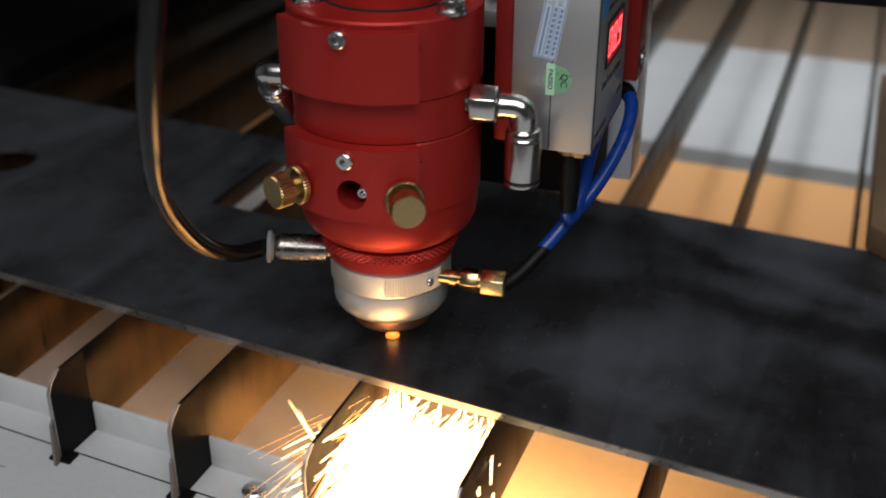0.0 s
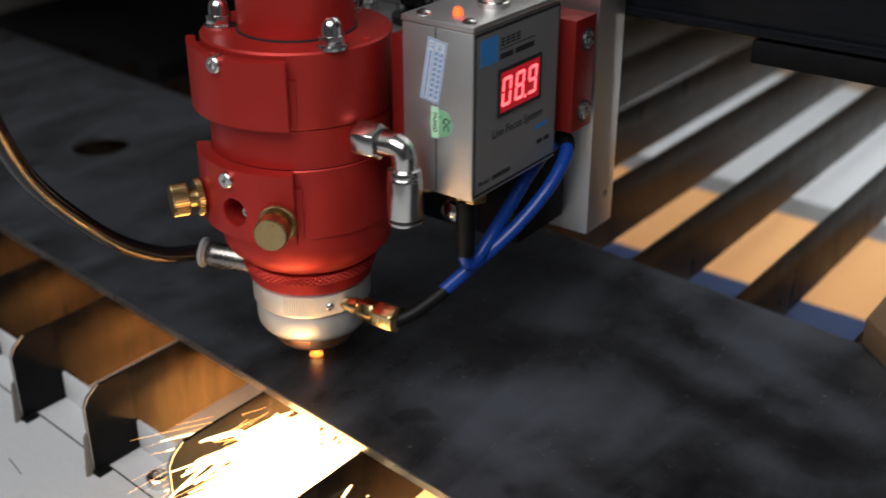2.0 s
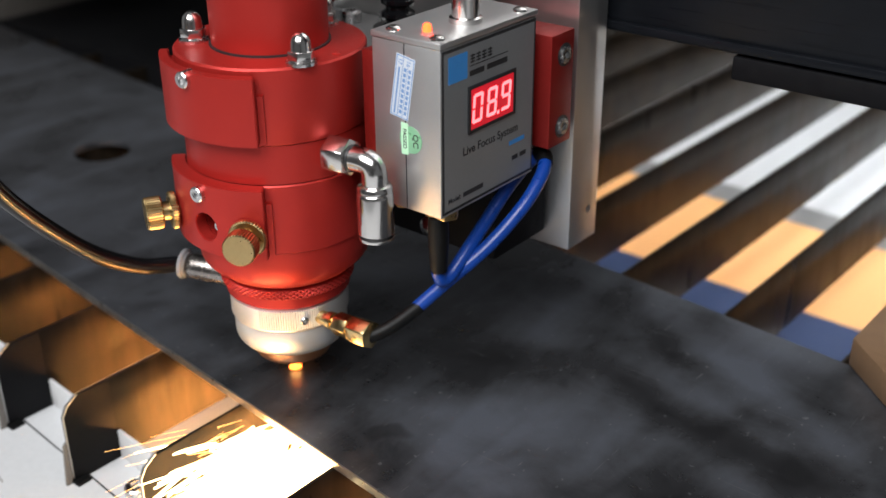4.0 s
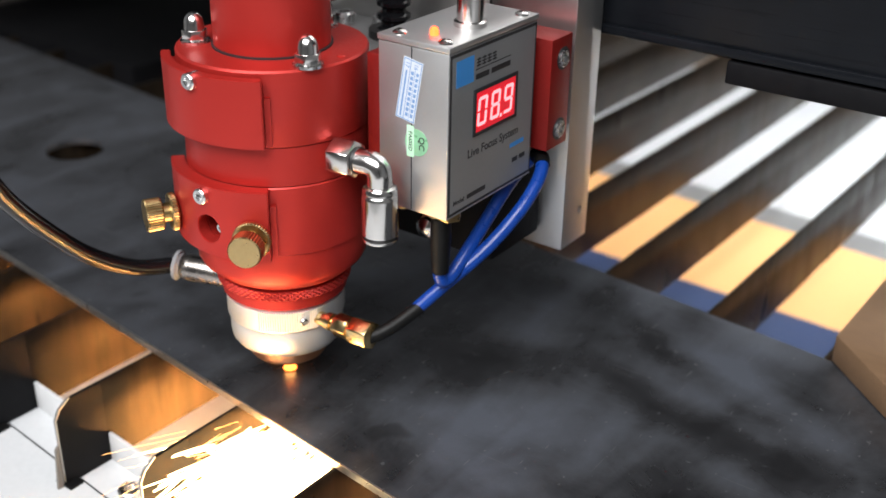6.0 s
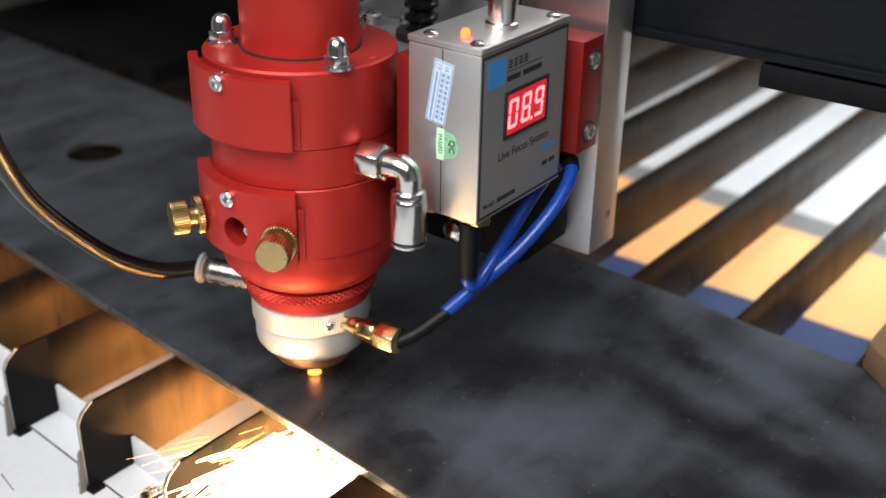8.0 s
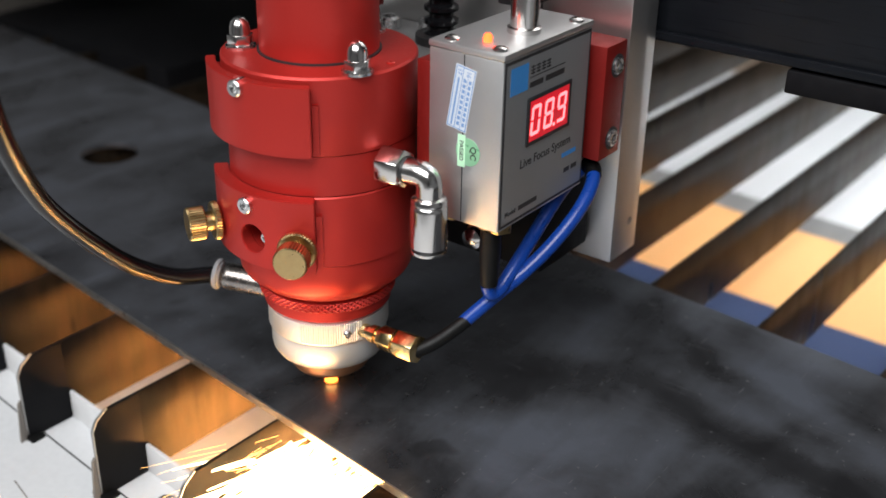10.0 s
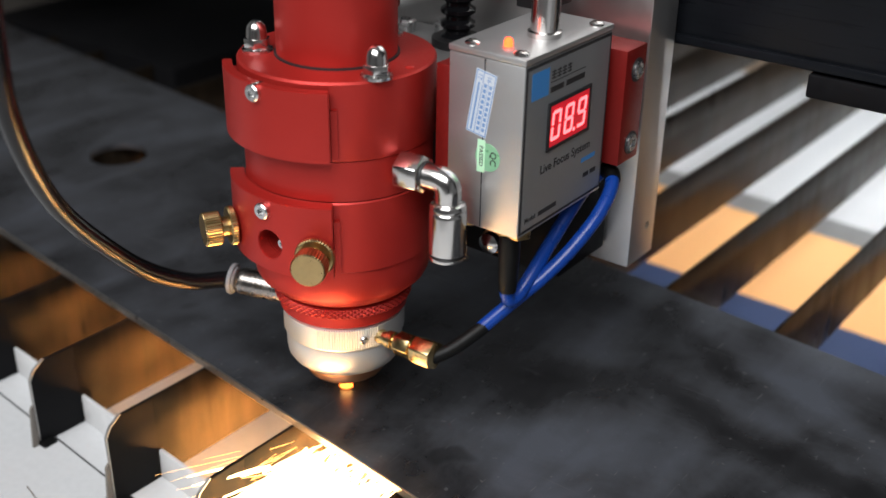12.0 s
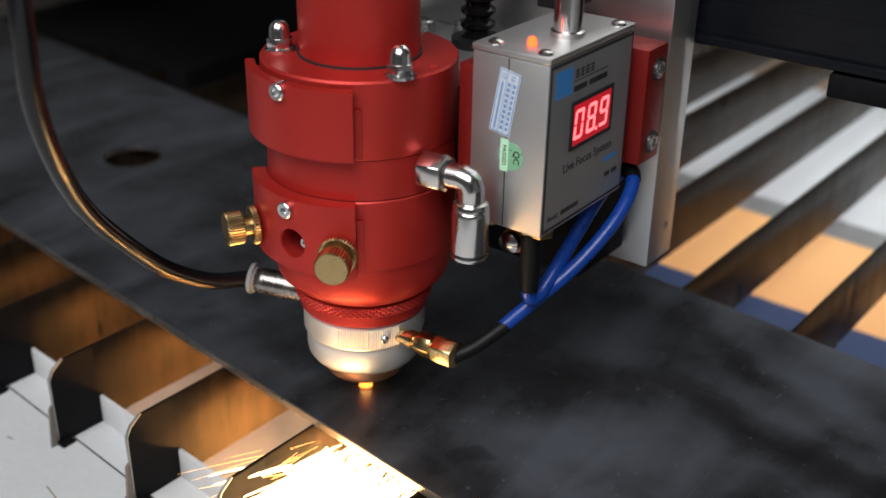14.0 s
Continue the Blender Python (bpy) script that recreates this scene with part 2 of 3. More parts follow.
CUT_EDGE = surface("bright_cut_edge", (0.35, 0.33, 0.31), (0.5, 0.47, 0.44), 0.9, 0.25, 0.4, 400, 0.1)

# ---------------------------------------------------------------- mesh tools (lengths in millimetres)


def bevel_all(bm, w, seg=2):
    if w > 0:
        bmesh.ops.bevel(bm, geom=[e for e in bm.edges], offset=w, segments=seg, profile=0.5, affect="EDGES", clamp_overlap=True)
    return bm


def block(x0, x1, y0, y1, z0, z1, bev=0.4):
    bm = bmesh.new()
    bmesh.ops.create_cube(bm, size=1.0)
    for v in bm.verts:
        v.co = Vector(((x0 + x1) / 2 + v.co.x * (x1 - x0), (y0 + y1) / 2 + v.co.y * (y1 - y0), (z0 + z1) / 2 + v.co.z * (z1 - z0)))
    return bevel_all(bm, bev)


def lathe(profile, n=64, m=None):
    """Turn (radius, height) pairs round z; smooth sides, then the pose m."""
    bm = bmesh.new()
    rings = []
    for r, z in profile:
        if r < 1e-6:
            rings.append([bm.verts.new((0, 0, z))])
        else:
            rings.append([bm.verts.new((r * math.cos(2 * math.pi * k / n), r * math.sin(2 * math.pi * k / n), z)) for k in range(n)])
    for a, b in zip(rings, rings[1:]):
        for k in range(n):
            j = (k + 1) % n
            q = [a[k % len(a)], a[j % len(a)], b[j % len(b)], b[k % len(b)]]
            u = []
            for v in q:
                if v not in u:
                    u.append(v)
            if len(u) > 2:
                bm.faces.new(u)
    for ends in (rings[0], rings[-1]):
        if len(ends) > 2:
            bm.faces.new(ends)
    bmesh.ops.recalc_face_normals(bm, faces=bm.faces)
    if m is not None:
        bm.transform(m)
    return bm


def prism(points, z0, z1, m=None, bev=0.0):
    bm = bmesh.new()
    lo = [bm.verts.new((x, y, z0)) for x, y in points]
    hi = [bm.verts.new((x, y, z1)) for x, y in points]
    bm.faces.new(lo[::-1])
    bm.faces.new(hi)
    for k in range(len(lo)):
        j = (k + 1) % len(lo)
        bm.faces.new((lo[k], lo[j], hi[j], hi[k]))
    bmesh.ops.recalc_face_normals(bm, faces=bm.faces)
    bevel_all(bm, bev)
    if m is not None:
        bm.transform(m)
    return bm


def hexagon(r):
    return [(r * math.cos(math.radians(60 * k)), r * math.sin(math.radians(60 * k))) for k in range(6)]


def smooth_path(pts, steps=8):
    P = [Vector(p) for p in pts]
    P = [P[0] * 2 - P[1]] + P + [P[-1] * 2 - P[-2]]
    out = []
    for k in range(1, len(P) - 2):
        a, b, c, d = P[k - 1:k + 3]
        for s in range(steps):
            t = s / steps
            out.append(0.5 * (2 * b + (c - a) * t + (2 * a - 5 * b + 4 * c - d) * t * t + (3 * b - a - 3 * c + d) * t ** 3))
    out.append(P[-2])
    return out


def hose(pts, r, n=16, steps=8):
    """A round tube along a smooth path; r may be a number or a function of 0..1."""
    path = smooth_path(pts, steps)
    bm = bmesh.new()
    rings = []
    side = None
    for k, p in enumerate(path):
        t = (path[min(k + 1, len(path) - 1)] - path[max(k - 1, 0)]).normalized()
        if side is None:
            side = t.orthogonal().normalized()
        side = (side - t * side.dot(t)).normalized()
        up = t.cross(side)
        rad = r(k / (len(path) - 1)) if callable(r) else r
        rings.append([bm.verts.new(p + (side * math.cos(2 * math.pi * j / n) + up * math.sin(2 * math.pi * j / n)) * rad) for j in range(n)])
    for a, b in zip(rings, rings[1:]):
        for j in range(n):
            i = (j + 1) % n
            bm.faces.new((a[j], a[i], b[i], b[j]))
    bm.faces.new(rings[0][::-1])
    bm.faces.new(rings[-1])
    bmesh.ops.recalc_face_normals(bm, faces=bm.faces)
    return bm


def along(eye, way, roll=0):
    """A pose whose z axis runs along way, from eye."""
    q = Vector(way).to_track_quat("Z", "Y").to_matrix().to_4x4()
    return Matrix.Translation(eye) @ q @ Matrix.Rotation(math.radians(roll), 4, "Z")


def radial(az, r, z):
    """A pose at the head's side whose z axis points outwards at azimuth az."""
    a = math.radians(az)
    return along((r * math.cos(a), r * math.sin(a), z), (math.cos(a), math.sin(a), 0))


def mesh_of(name, bm, material, sharp=32):
    bm.transform(Matrix.Scale(0.001, 4))
    lim = math.radians(sharp)
    for f in bm.faces:
        f.smooth = True
    for e in bm.edges:
        e.smooth = len(e.link_faces) == 2 and e.calc_face_angle(0) < lim
    me = bpy.data.meshes.new(name)
    bm.to_mesh(me)
    bm.free()
    me.materials.append(material)
    return me


def thing(name, x, y, z, label, category, group="", kind=""):
    """An Empty at the thing's base (millimetres) that carries its parts."""
    ob = new(name)
    ob.empty_display_size = 0.01
    ob.location = (x * 0.001, y * 0.001, z * 0.001)
    return tagged(ob, label, category, group, kind)


def root_shift(ob):
    v = Vector((0, 0, 0))
    while ob is not None:
        v += ob.location
        ob = ob.parent
    return v


def part(name, bm, material, parent, label=""):
    """One mesh under a thing or under a part; bm is in the world's millimetres."""
    ob = new(name, mesh_of(name, bm, material))
    ob.parent = parent
    ob.location = -root_shift(parent)
    if label:
        tagged(ob, label)
    return ob


def solo(name, bm, material, label, category="", kind="", group=""):
    """A thing of one mesh; its origin is moved to the foot of the mesh."""
    lo = Vector([min(v.co[k] for v in bm.verts) for k in range(3)])
    hi = Vector([max(v.co[k] for v in bm.verts) for k in range(3)])
    c = Vector(((lo.x + hi.x) / 2, (lo.y + hi.y) / 2, lo.z))
    bm.transform(Matrix.Translation(-c))
    ob = new(name, mesh_of(name, bm, material))
    ob.location = c * 0.001
    return tagged(ob, label, category, group, kind)


def cut_by(bm, *cutters):
    """bm minus the cutters, as a new bmesh."""
    a = new("body", bpy.data.meshes.new("body"))
    bm.to_mesh(a.data)
    bm.free()
    gone = [a]
    for c in cutters:
        b = new("cutter", bpy.data.meshes.new("cutter"))
        c.to_mesh(b.data)
        c.free()
        gone.append(b)
        mod = a.modifiers.new("cut", "BOOLEAN")
        mod.operation, mod.object, mod.solver = "DIFFERENCE", b, "EXACT"
    dg = bpy.context.evaluated_depsgraph_get()
    me = bpy.data.meshes.new_from_object(a.evaluated_get(dg))
    out = bmesh.new()
    out.from_mesh(me)
    bpy.data.meshes.remove(me)
    for o in gone:
        d = o.data
        bpy.data.objects.remove(o)
        bpy.data.meshes.remove(d)
    return out


def lettering(text, size, m, thick=0.05, bold=0.012):
    """Raised letters of the built-in font, centred, at the pose m (millimetres)."""
    cu = bpy.data.curves.new("text", "FONT")
    cu.body, cu.size, cu.extrude, cu.align_x, cu.align_y = text, size, thick, "CENTER", "CENTER"
    cu.offset = size * bold
    ob = new("text", cu)
    dg = bpy.context.evaluated_depsgraph_get()
    me = bpy.data.meshes.new_from_object(ob.evaluated_get(dg))
    bm = bmesh.new()
    bm.from_mesh(me)
    bpy.data.meshes.remove(me)
    bpy.data.objects.remove(ob)
    bpy.data.curves.remove(cu)
    bm.transform(m)
    return bm

# ---------------------------------------------------------------- machine bed and surroundings
PITCH, TIP_X, LEAN = 53.0, -56.0, 0.031


def tip_line(x):
    """Where the slats end towards the ledge."""
    return -73.5 - 0.095 * x


def web_line(x):
    """Where the cross plate stands between the slats."""
    return -51.0 - 0.085 * x


def strip(x0, x1, low, high, z0, z1, bev=0.0):
    """A flat strip between two slightly turned lines y = c + m x."""
    return prism([(x0, low[0] + low[1] * x0), (x1, low[0] + low[1] * x1), (x1, high[0] + high[1] * x1), (x0, high[0] + high[1] * x0)], z0, z1, None, bev)


solo("front_ledge", strip(-700, 700, (-420, 0), (-47.5, -0.085), -43, -40), WHITE_PAINT, "white powder-coated steel ledge of the cutting bed", "ledge", kind="structure")
solo("floor", strip(-420, 1100, (-42.5, -0.085), (300, -0.03), -114, -110), PAPER, "pale grey sheet-metal tray under the slats", kind="structure")
solo("floor_west", strip(-420, -80, (300, -0.03), (356, -0.03), -114, -110), PAPER, "pale grey sheet-metal tray under the slats", kind="structure")
solo("floor_blue_strip", strip(-80, 1100, (300, -0.03), (356, -0.03), -114, -110), BLUE_BOARD, "blue strip on the tray under the slats", kind="structure")
solo("floor_orange_board", strip(-420, 1100, (356, -0.03), (472.5, -0.07), -114, -110), ORANGE, "orange board lying under the slats", kind="structure")
# cross tie laid flat on the tray, its shade put into dark grey
solo("floor_cross_tie", strip(-420, 1100, (472.5, -0.07), (503, -0.07), -114, -110), GREYPLATE, "dark grey strip for the shaded cross tie, laid on the tray", kind="structure")
solo("floor_white_sheet", strip(-420, 1100, (503, -0.07), (776, -0.06), -114, -110), PAPER, "white sheet lying under the slats", kind="structure")
solo("floor_brown", strip(-900, 1100, (776, -0.06), (1400, 0), -114, -110), TAN, "brown workshop floor behind the tray", kind="structure")
# added black pieces that stand in for the dark, shaded left of the bed
solo("dark_side_block", block(-560, -345, 216, 1400, -107, -2.6, 1), BLACK_MET, "black block added to keep the left end of the slats dark", "cover", kind="structure")
solo("dark_side_floor", block(-560, -421, -5, 800, -114, -111, 0), BLACK_MET, "black floor piece added to keep the left of the boards dark", kind="structure")
solo("ledge_drop", strip(-700, 700, (-47.4, -0.085), (-43, -0.085), -114, -41), WHITE_PAINT, "white inner face of the bed frame", kind="structure")
solo("wall_west", block(-580, -560, -420, 1400, -114, -12, 0), BLACK_MET, "black inner side wall of the machine", kind="structure")
# rail is pale paint; its dim light is put into the taupe tone
solo("side_rail", block(-640, -556, -420, 1400, -12, 40, 1.5), TAUPE, "pale side rail of the machine frame, toned taupe for its dim light", "rail", kind="structure")
solo("wall_north", block(-900, 1100, 1400, 1420, -114, 700, 0), BLACK_MET, "dark back wall behind the machine", kind="structure")


# the workshop round the machine
solo("machine_base", block(-640, 1100, -420, 1400, -950, -116, 2), WHITE_PAINT, "white sheet-steel base cabinet of the machine", kind="structure")
X0, X1, Y0, Y1 = -1900, 2100, -2200, 1900
solo("room_floor", block(X0, X1, Y0, Y1, -960, -950, 0), CONCRETE, "grey concrete workshop floor", kind="structure")
solo("ceiling", block(X0, X1, Y0, Y1, 1600, 1620, 0), PLASTER, "plain grey workshop ceiling", kind="structure")
solo("room_wall_south", block(X0, X1, Y0 - 20, Y0, -960, 1620, 0), PLASTER, "plain grey workshop wall", kind="structure")
solo("room_wall_north", block(X0, X1, Y1, Y1 + 20, -960, 1620, 0), PLASTER, "plain grey workshop wall", kind="structure")
solo("room_wall_west", block(X0 - 20, X0, Y0 - 20, Y1 + 20, -960, 1620, 0), PLASTER, "plain grey workshop wall", kind="structure")
solo("room_wall_east", block(X1, X1 + 20, Y0 - 20, Y1 + 20, -960, 1620, 0), PLASTER, "plain grey workshop wall", kind="structure")


def slat(k):
    x = TIP_X + PITCH * k
    y0 = tip_line(x)
    t = thing("support_slat", x, y0, -40, "dark steel support slat standing on edge in the bed", "slat", "support slats of the bed")
    m = Matrix(((LEAN, 0, 1, -LEAN * y0), (1, 0, 0, 0), (0, 1, 0, 0), (0, 0, 0, 1)))
    pts = [(y0, -40), (1150, -40), (1150, -3.2), (y0 + 7, -3.2), (y0 + 2.2, -6.4), (y0, -10.2)]
    part("blade", prism(pts, x - 0.6, x + 0.6, m, 0.12), SLAT, t)
    tip = [(y0 - 0.25, -38), (y0 + 0.2, -38), (y0 + 0.2, -10.2), (y0 + 2.4, -6.5), (y0 + 7.2, -3.1), (y0 + 6.8, -2.9), (y0 + 2.0, -6.1), (y0 - 0.25, -10)]
    part("bare_edge", prism(tip, x - 0.64, x + 0.64, m), SLAT_EDGE, t, "bright bare cut edge")
    yw = web_line(x) - 1.0
    end = [(y0 + 0.3, -39.9), (yw, -39.9), (yw, -3.5), (y0 + 7.2, -3.5), (y0 + 2.5, -6.7), (y0 + 0.3, -10.4)]
    part("end_coat", prism(end, x - 0.72, x + 0.72, m), BLACK_MET, t, "black painted slat end")
    clip = prism([(y0 - 3.4, -40), (y0 - 0.5, -40), (y0 - 0.6, -21), (y0 - 1.9, -22.5)], x - 0.5, x + 0.5, m)
    part("clip", clip, TAUPE, t, "brown-grey retaining clip")
    part("foot", block(x - 4.5, x + 4.5, y0 - 1, y0 + 5, -40, -38.6, 0.3), SLAT, t)
    return t


for k in range(-9, 12):
    slat(k)

cp = thing("cross_plate", 0, -51, -40, "white-painted cross plate that holds the slat ends", "cross plate")
for k in range(-9, 12):
    x = TIP_X + PITCH * k + 0.5
    web = strip(x + 1.2, x + PITCH - 1.2, (-51.8, -0.085), (-50.2, -0.085), -40, -27, 0.2)
    part("web", web, ZINC, cp)


# sheet being cut
def edge_near(x):
    return -27.5 - 0.118 * x


def edge_far(x):
    return 150.5 - 0.105 * x


outline = [(-545, edge_near(-545)), (360, edge_near(360)), (360, edge_far(360)), (-545, edge_far(-545))]
sheet = cut_by(prism(outline, -3, 0), prism([(-123, 82), (-72, 78), (-70, 136), (-121, 140)], -6, 6), lathe([(15.5, -6), (15.5, 6)], 64, Matrix.Translation((-248, 93, 0))))
bmesh.ops.bevel(sheet, geom=[e for e in sheet.edges if len(e.link_faces) == 2 and e.calc_face_angle(0) > 0.9], offset=0.35, segments=2, affect="EDGES")
steel_sheet = thing("steel_sheet", 0, 50, -3, "dark mill-scaled steel sheet with two cut-outs on the slats", "sheet")
part("plate", sheet, SHEET, steel_sheet)
rim = [(-545, edge_near(-545) - 0.25), (360, edge_near(360) - 0.25), (360, edge_near(360) + 0.45), (-545, edge_near(-545) + 0.45)]
part("cut_edge", prism(rim, -2.9, 0.06), CUT_EDGE, steel_sheet, "bright bare cut edge")

solo("wood_block", prism([(167, 132), (216, 86), (300, 150), (262, 345), (172, 345)], 0.3, 12.5, None, 1.0), WOOD, "brown wooden block lying on the sheet's far edge", "block")

# gantry
g = thing("gantry_beam", 0, 130, 122, "black painted gantry beam above the bed", "gantry beam")
part("beam", block(-650, 700, 101, 175, 122, 420, 1.5), BEAM, g)
part("lower_lip", block(-650, 700, 99.4, 101.4, 123.2, 126.4, 0.4), BEAM, g)
part("rail_pad", block(120, 700, 100, 160, 113.5, 121.8, 0.8), BLACK_MET, g, "black cover strip under the beam")

col = thing("aluminium_column", 54, 88, 41.7, "bright milled aluminium bracket column of the carriage", "bracket")
part("post", cut_by(block(36, 72, 78, 97.5, 41.7, 330, 0.5), lathe([(1.7, -5), (1.7, 5)], 20, along((72, 91, 54.5), (1, 0, 0)))), ALU_COL, col)

# ---------------------------------------------------------------- cutting head
head = thing("laser_cutting_head", 0, 0, 1.5, "red anodised laser cutting head with brass thumbscrews above the sheet", "laser head")
part("nozzle", lathe([(0.9, 5.2), (3.6, 5.2), (5.8, 6.2), (11.6, 8.9), (13.8, 10.3), (14.8, 11.9), (14.8, 16.8), (12.5, 17.4)], 64), COPPER, head, "heat-tinted copper nozzle")
part("nozzle_nut", lathe([(12.5, 15.7), (16.8, 16.0), (19.3, 17.4), (20.5, 19.3), (20.9, 21.6), (20.9, 27.2), (20.6, 27.8), (21.5, 28.4), (21.8, 29.0), (21.8, 36.9), (20.8, 37.6), (15, 37.6)], 96), ALU, head, "turned aluminium nozzle nut")
for s in range(26):
    a = math.radians(-74 + 2.3 * s)
    part("flute", lathe([(0.42, 29.4), (0.42, 36.8), (0.2, 37.0)], 8, Matrix.Translation((21.75 * math.cos(a), 21.75 * math.sin(a), 0))), ALU, head)
part("cone_ring", lathe([(15, 37.4), (21.4, 37.7), (22.8, 38.8), (22.8, 47.2), (20, 47.5)], 96), RED, head)
part("lower_body", cut_by(lathe([(20, 47.7), (24.2, 47.9), (25.4, 48.6), (29.4, 52.4), (30.3, 54.2), (31.0, 59), (31.0, 64.6), (31.8, 65.1), (31.8, 89.3), (31.4, 89.8), (10, 89.8)], 128), lathe([(4.9, -20), (4.9, 12)], 40, along((1.8, -37.2, 74.6), (0.1, -1, 0)))), RED, head)
part("middle_body", lathe([(10, 90.2), (31.5, 90.2), (31.5, 103.6), (10, 103.6)], 128), RED, head)
part("upper_body", lathe([(10, 104), (32.0, 104), (32.2, 104.4), (32.2, 128.7), (31.6, 129.4), (18, 129.4)], 128), RED, head)
# black ring that paints the shade line where the tube meets the body
part("collar_shade_line", lathe([(18, 129.3), (20.3, 129.3), (20.3, 130.0), (18, 130.0)], 96), INK, head, "dark ring for the shade line under the lens tube")
part("tube_collar", lathe([(19.6, 129.2), (19.6, 300), (15, 300)], 96), RED, head, "red anodised lens tube")


def sleeve(z0, z1):
    """The forward clamp plate: an arc-shaped shell standing proud of the body."""
    n, R, r, a0, a1 = 40, 36.8, 32.0, math.radians(-136), math.radians(-52.5)
    outer = [(R * math.cos(a), R * math.sin(a)) for a in [a0 + (a1 - a0) * k / n for k in range(n + 1)]]
    inner = [(r * math.cos(a), r * math.sin(a)) for a in [a1 + (a0 - a1) * k / n for k in range(n + 1)]]
    return prism(outer + inner, z0, z1)


def bev_sharp(bm, w):
    bmesh.ops.bevel(bm, geom=[e for e in bm.edges if len(e.link_faces) == 2 and e.calc_face_angle(0) > 0.6], offset=w, segments=2, affect="EDGES")
    return bm


part("upper_clamp", bev_sharp(cut_by(sleeve(105.0, 127.8), lathe([(33.6, 125.5), (33.6, 135)], 96)), 0.3), RED, head)
low = cut_by(sleeve(64.8, 90.2), lathe([(4.9, -8), (4.9, 12)], 40, along((1.8, -37.2, 74.6), (0.1, -1, 0))))
part("lower_clamp", bev_sharp(low, 0.3), RED, head)


def cap_screw(m, r, h, parent):
    s = part("cap_screw", cut_by(lathe([(r, -3), (r, h - 0.4), (r - 0.4, h)], 32, m), prism(hexagon(r * 0.52), h - 1.6, h + 1, m)), STEEL, parent, "zinc socket-head screw")
    return s


cap_screw(along((-0.6, -36.6, 125.2), (0.05, -1, 0)), 2.75, 2.0, head)
cap_screw(along((0.2, -36.6, 86.2), (0.05, -1, 0)), 2.75, 2.0, head)
cap_screw(along((4.0, -30.5, 74.2), (0.1, -1, 0)), 2.0, 3.2, head)
cap_screw(radial(-31, 21.0, 33.0), 1.5, 2.2, head)
for z0, z1 in ((105.2, 121), (65.6, 84)):
    am = math.radians(-50.6)
    part("stop_rib", prism([(32.0 * math.cos(am + s), 32.0 * math.sin(am + s)) for s in (-0.03, 0.03)] + [(33.2 * math.cos(am + s), 33.2 * math.sin(am + s)) for s in (0.03, -0.03)], z0, z1), RED, head)


def acorn_nut(x, y, parent):
    m = Matrix.Translation((x, y, 129.4)) @ Matrix.Diagonal((0.90, 0.90, 0.90, 1))
    nut = part("acorn_nut", lathe([(4.0, 4.2), (3.8, 4.9), (3.7, 7.4), (3.2, 9.2), (2.0, 10.6), (0.9, 11.1), (0, 11.2)], 32, m), CHROME, parent, "chrome acorn nut")
    part("hex_base", prism(hexagon(4.9), 0.9, 4.8, m, 0.35), CHROME, nut)
    part("washer", lathe([(5.6, 0), (5.6, 0.9), (2, 0.9)], 32, m), STEEL, nut)
    return nut


acorn_nut(-20.4, -15.6, head)
acorn_nut(26.6, -12.0, head)
acorn_nut(0.0, 26.0, head)
part("set_screw", lathe([(1.5, -1), (1.5, 0.3), (1.1, 0.55), (0.5, 0.55), (0.5, 0.1), (0, 0.1)], 20, Matrix.Translation((28.3, 2.0, 129.4))), RED, head)


def knurled(r, z0, z1, n, depth=0.35):
    """A knurled drum: alternating radii, chamfered ends."""
    bm = bmesh.new()
    rings = []
    for z, s in ((z0, 0.93), (z0 + 0.5, 1.0), (z1 - 0.5, 1.0), (z1, 0.93)):
        rings.append([bm.verts.new(((r - depth * (k % 2)) * s * math.cos(math.pi * k / n), (r - depth * (k % 2)) * s * math.sin(math.pi * k / n), z)) for k in range(2 * n)])
    for a, b in zip(rings, rings[1:]):
        for k in range(2 * n):
            j = (k + 1) % (2 * n)
            bm.faces.new((a[k], a[j], b[j], b[k]))
    bm.faces.new(rings[0][::-1])
    bm.faces.new(rings[-1])
    bmesh.ops.recalc_face_normals(bm, faces=bm.faces)
    return bm


def thumbscrew(az, z):
    a = math.radians(az)
    c = Vector((35.8 * math.cos(a), 35.8 * math.sin(a), z))
    m = along(c, (math.cos(a), math.sin(a), 0))
    s = part("thumbscrew", lathe([(2.2, -2), (2.2, 12)], 24, m), BRASS, head, "brass knurled thumbscrew")
    k1 = knurled(6.6, 1.6, 4.0, 42, 0.28)
    k1.transform(m)
    part("lock_ring", k1, BRASS, s)
    part("shoulder", lathe([(3.4, 4), (3.4, 7.5)], 24, m), BRASS, s)
    k2 = knurled(5.7, 6.6, 12.4, 36, 0.28)
    k2.transform(m)
    part("grip", k2, BRASS, s)


thumbscrew(-61.0, 74.2)
thumbscrew(-119.0, 74.0)

# knurled lock ring over the nozzle nut
kr = bmesh.new()
n = 66
rings = []
for row, (z, r) in enumerate(((42.7, 22.8), (43.1, 23.8), (44.0, 23.9), (44.9, 23.9), (45.8, 23.9), (46.6, 23.8), (46.9, 22.8))):
    rings.append([kr.verts.new(((r + (0.55 if (k + row) % 2 and r > 23 else 0)) * math.cos(math.pi * k / n), (r + (0.55 if (k + row) % 2 and r > 23 else 0)) * math.sin(math.pi * k / n), z)) for k in range(2 * n)])
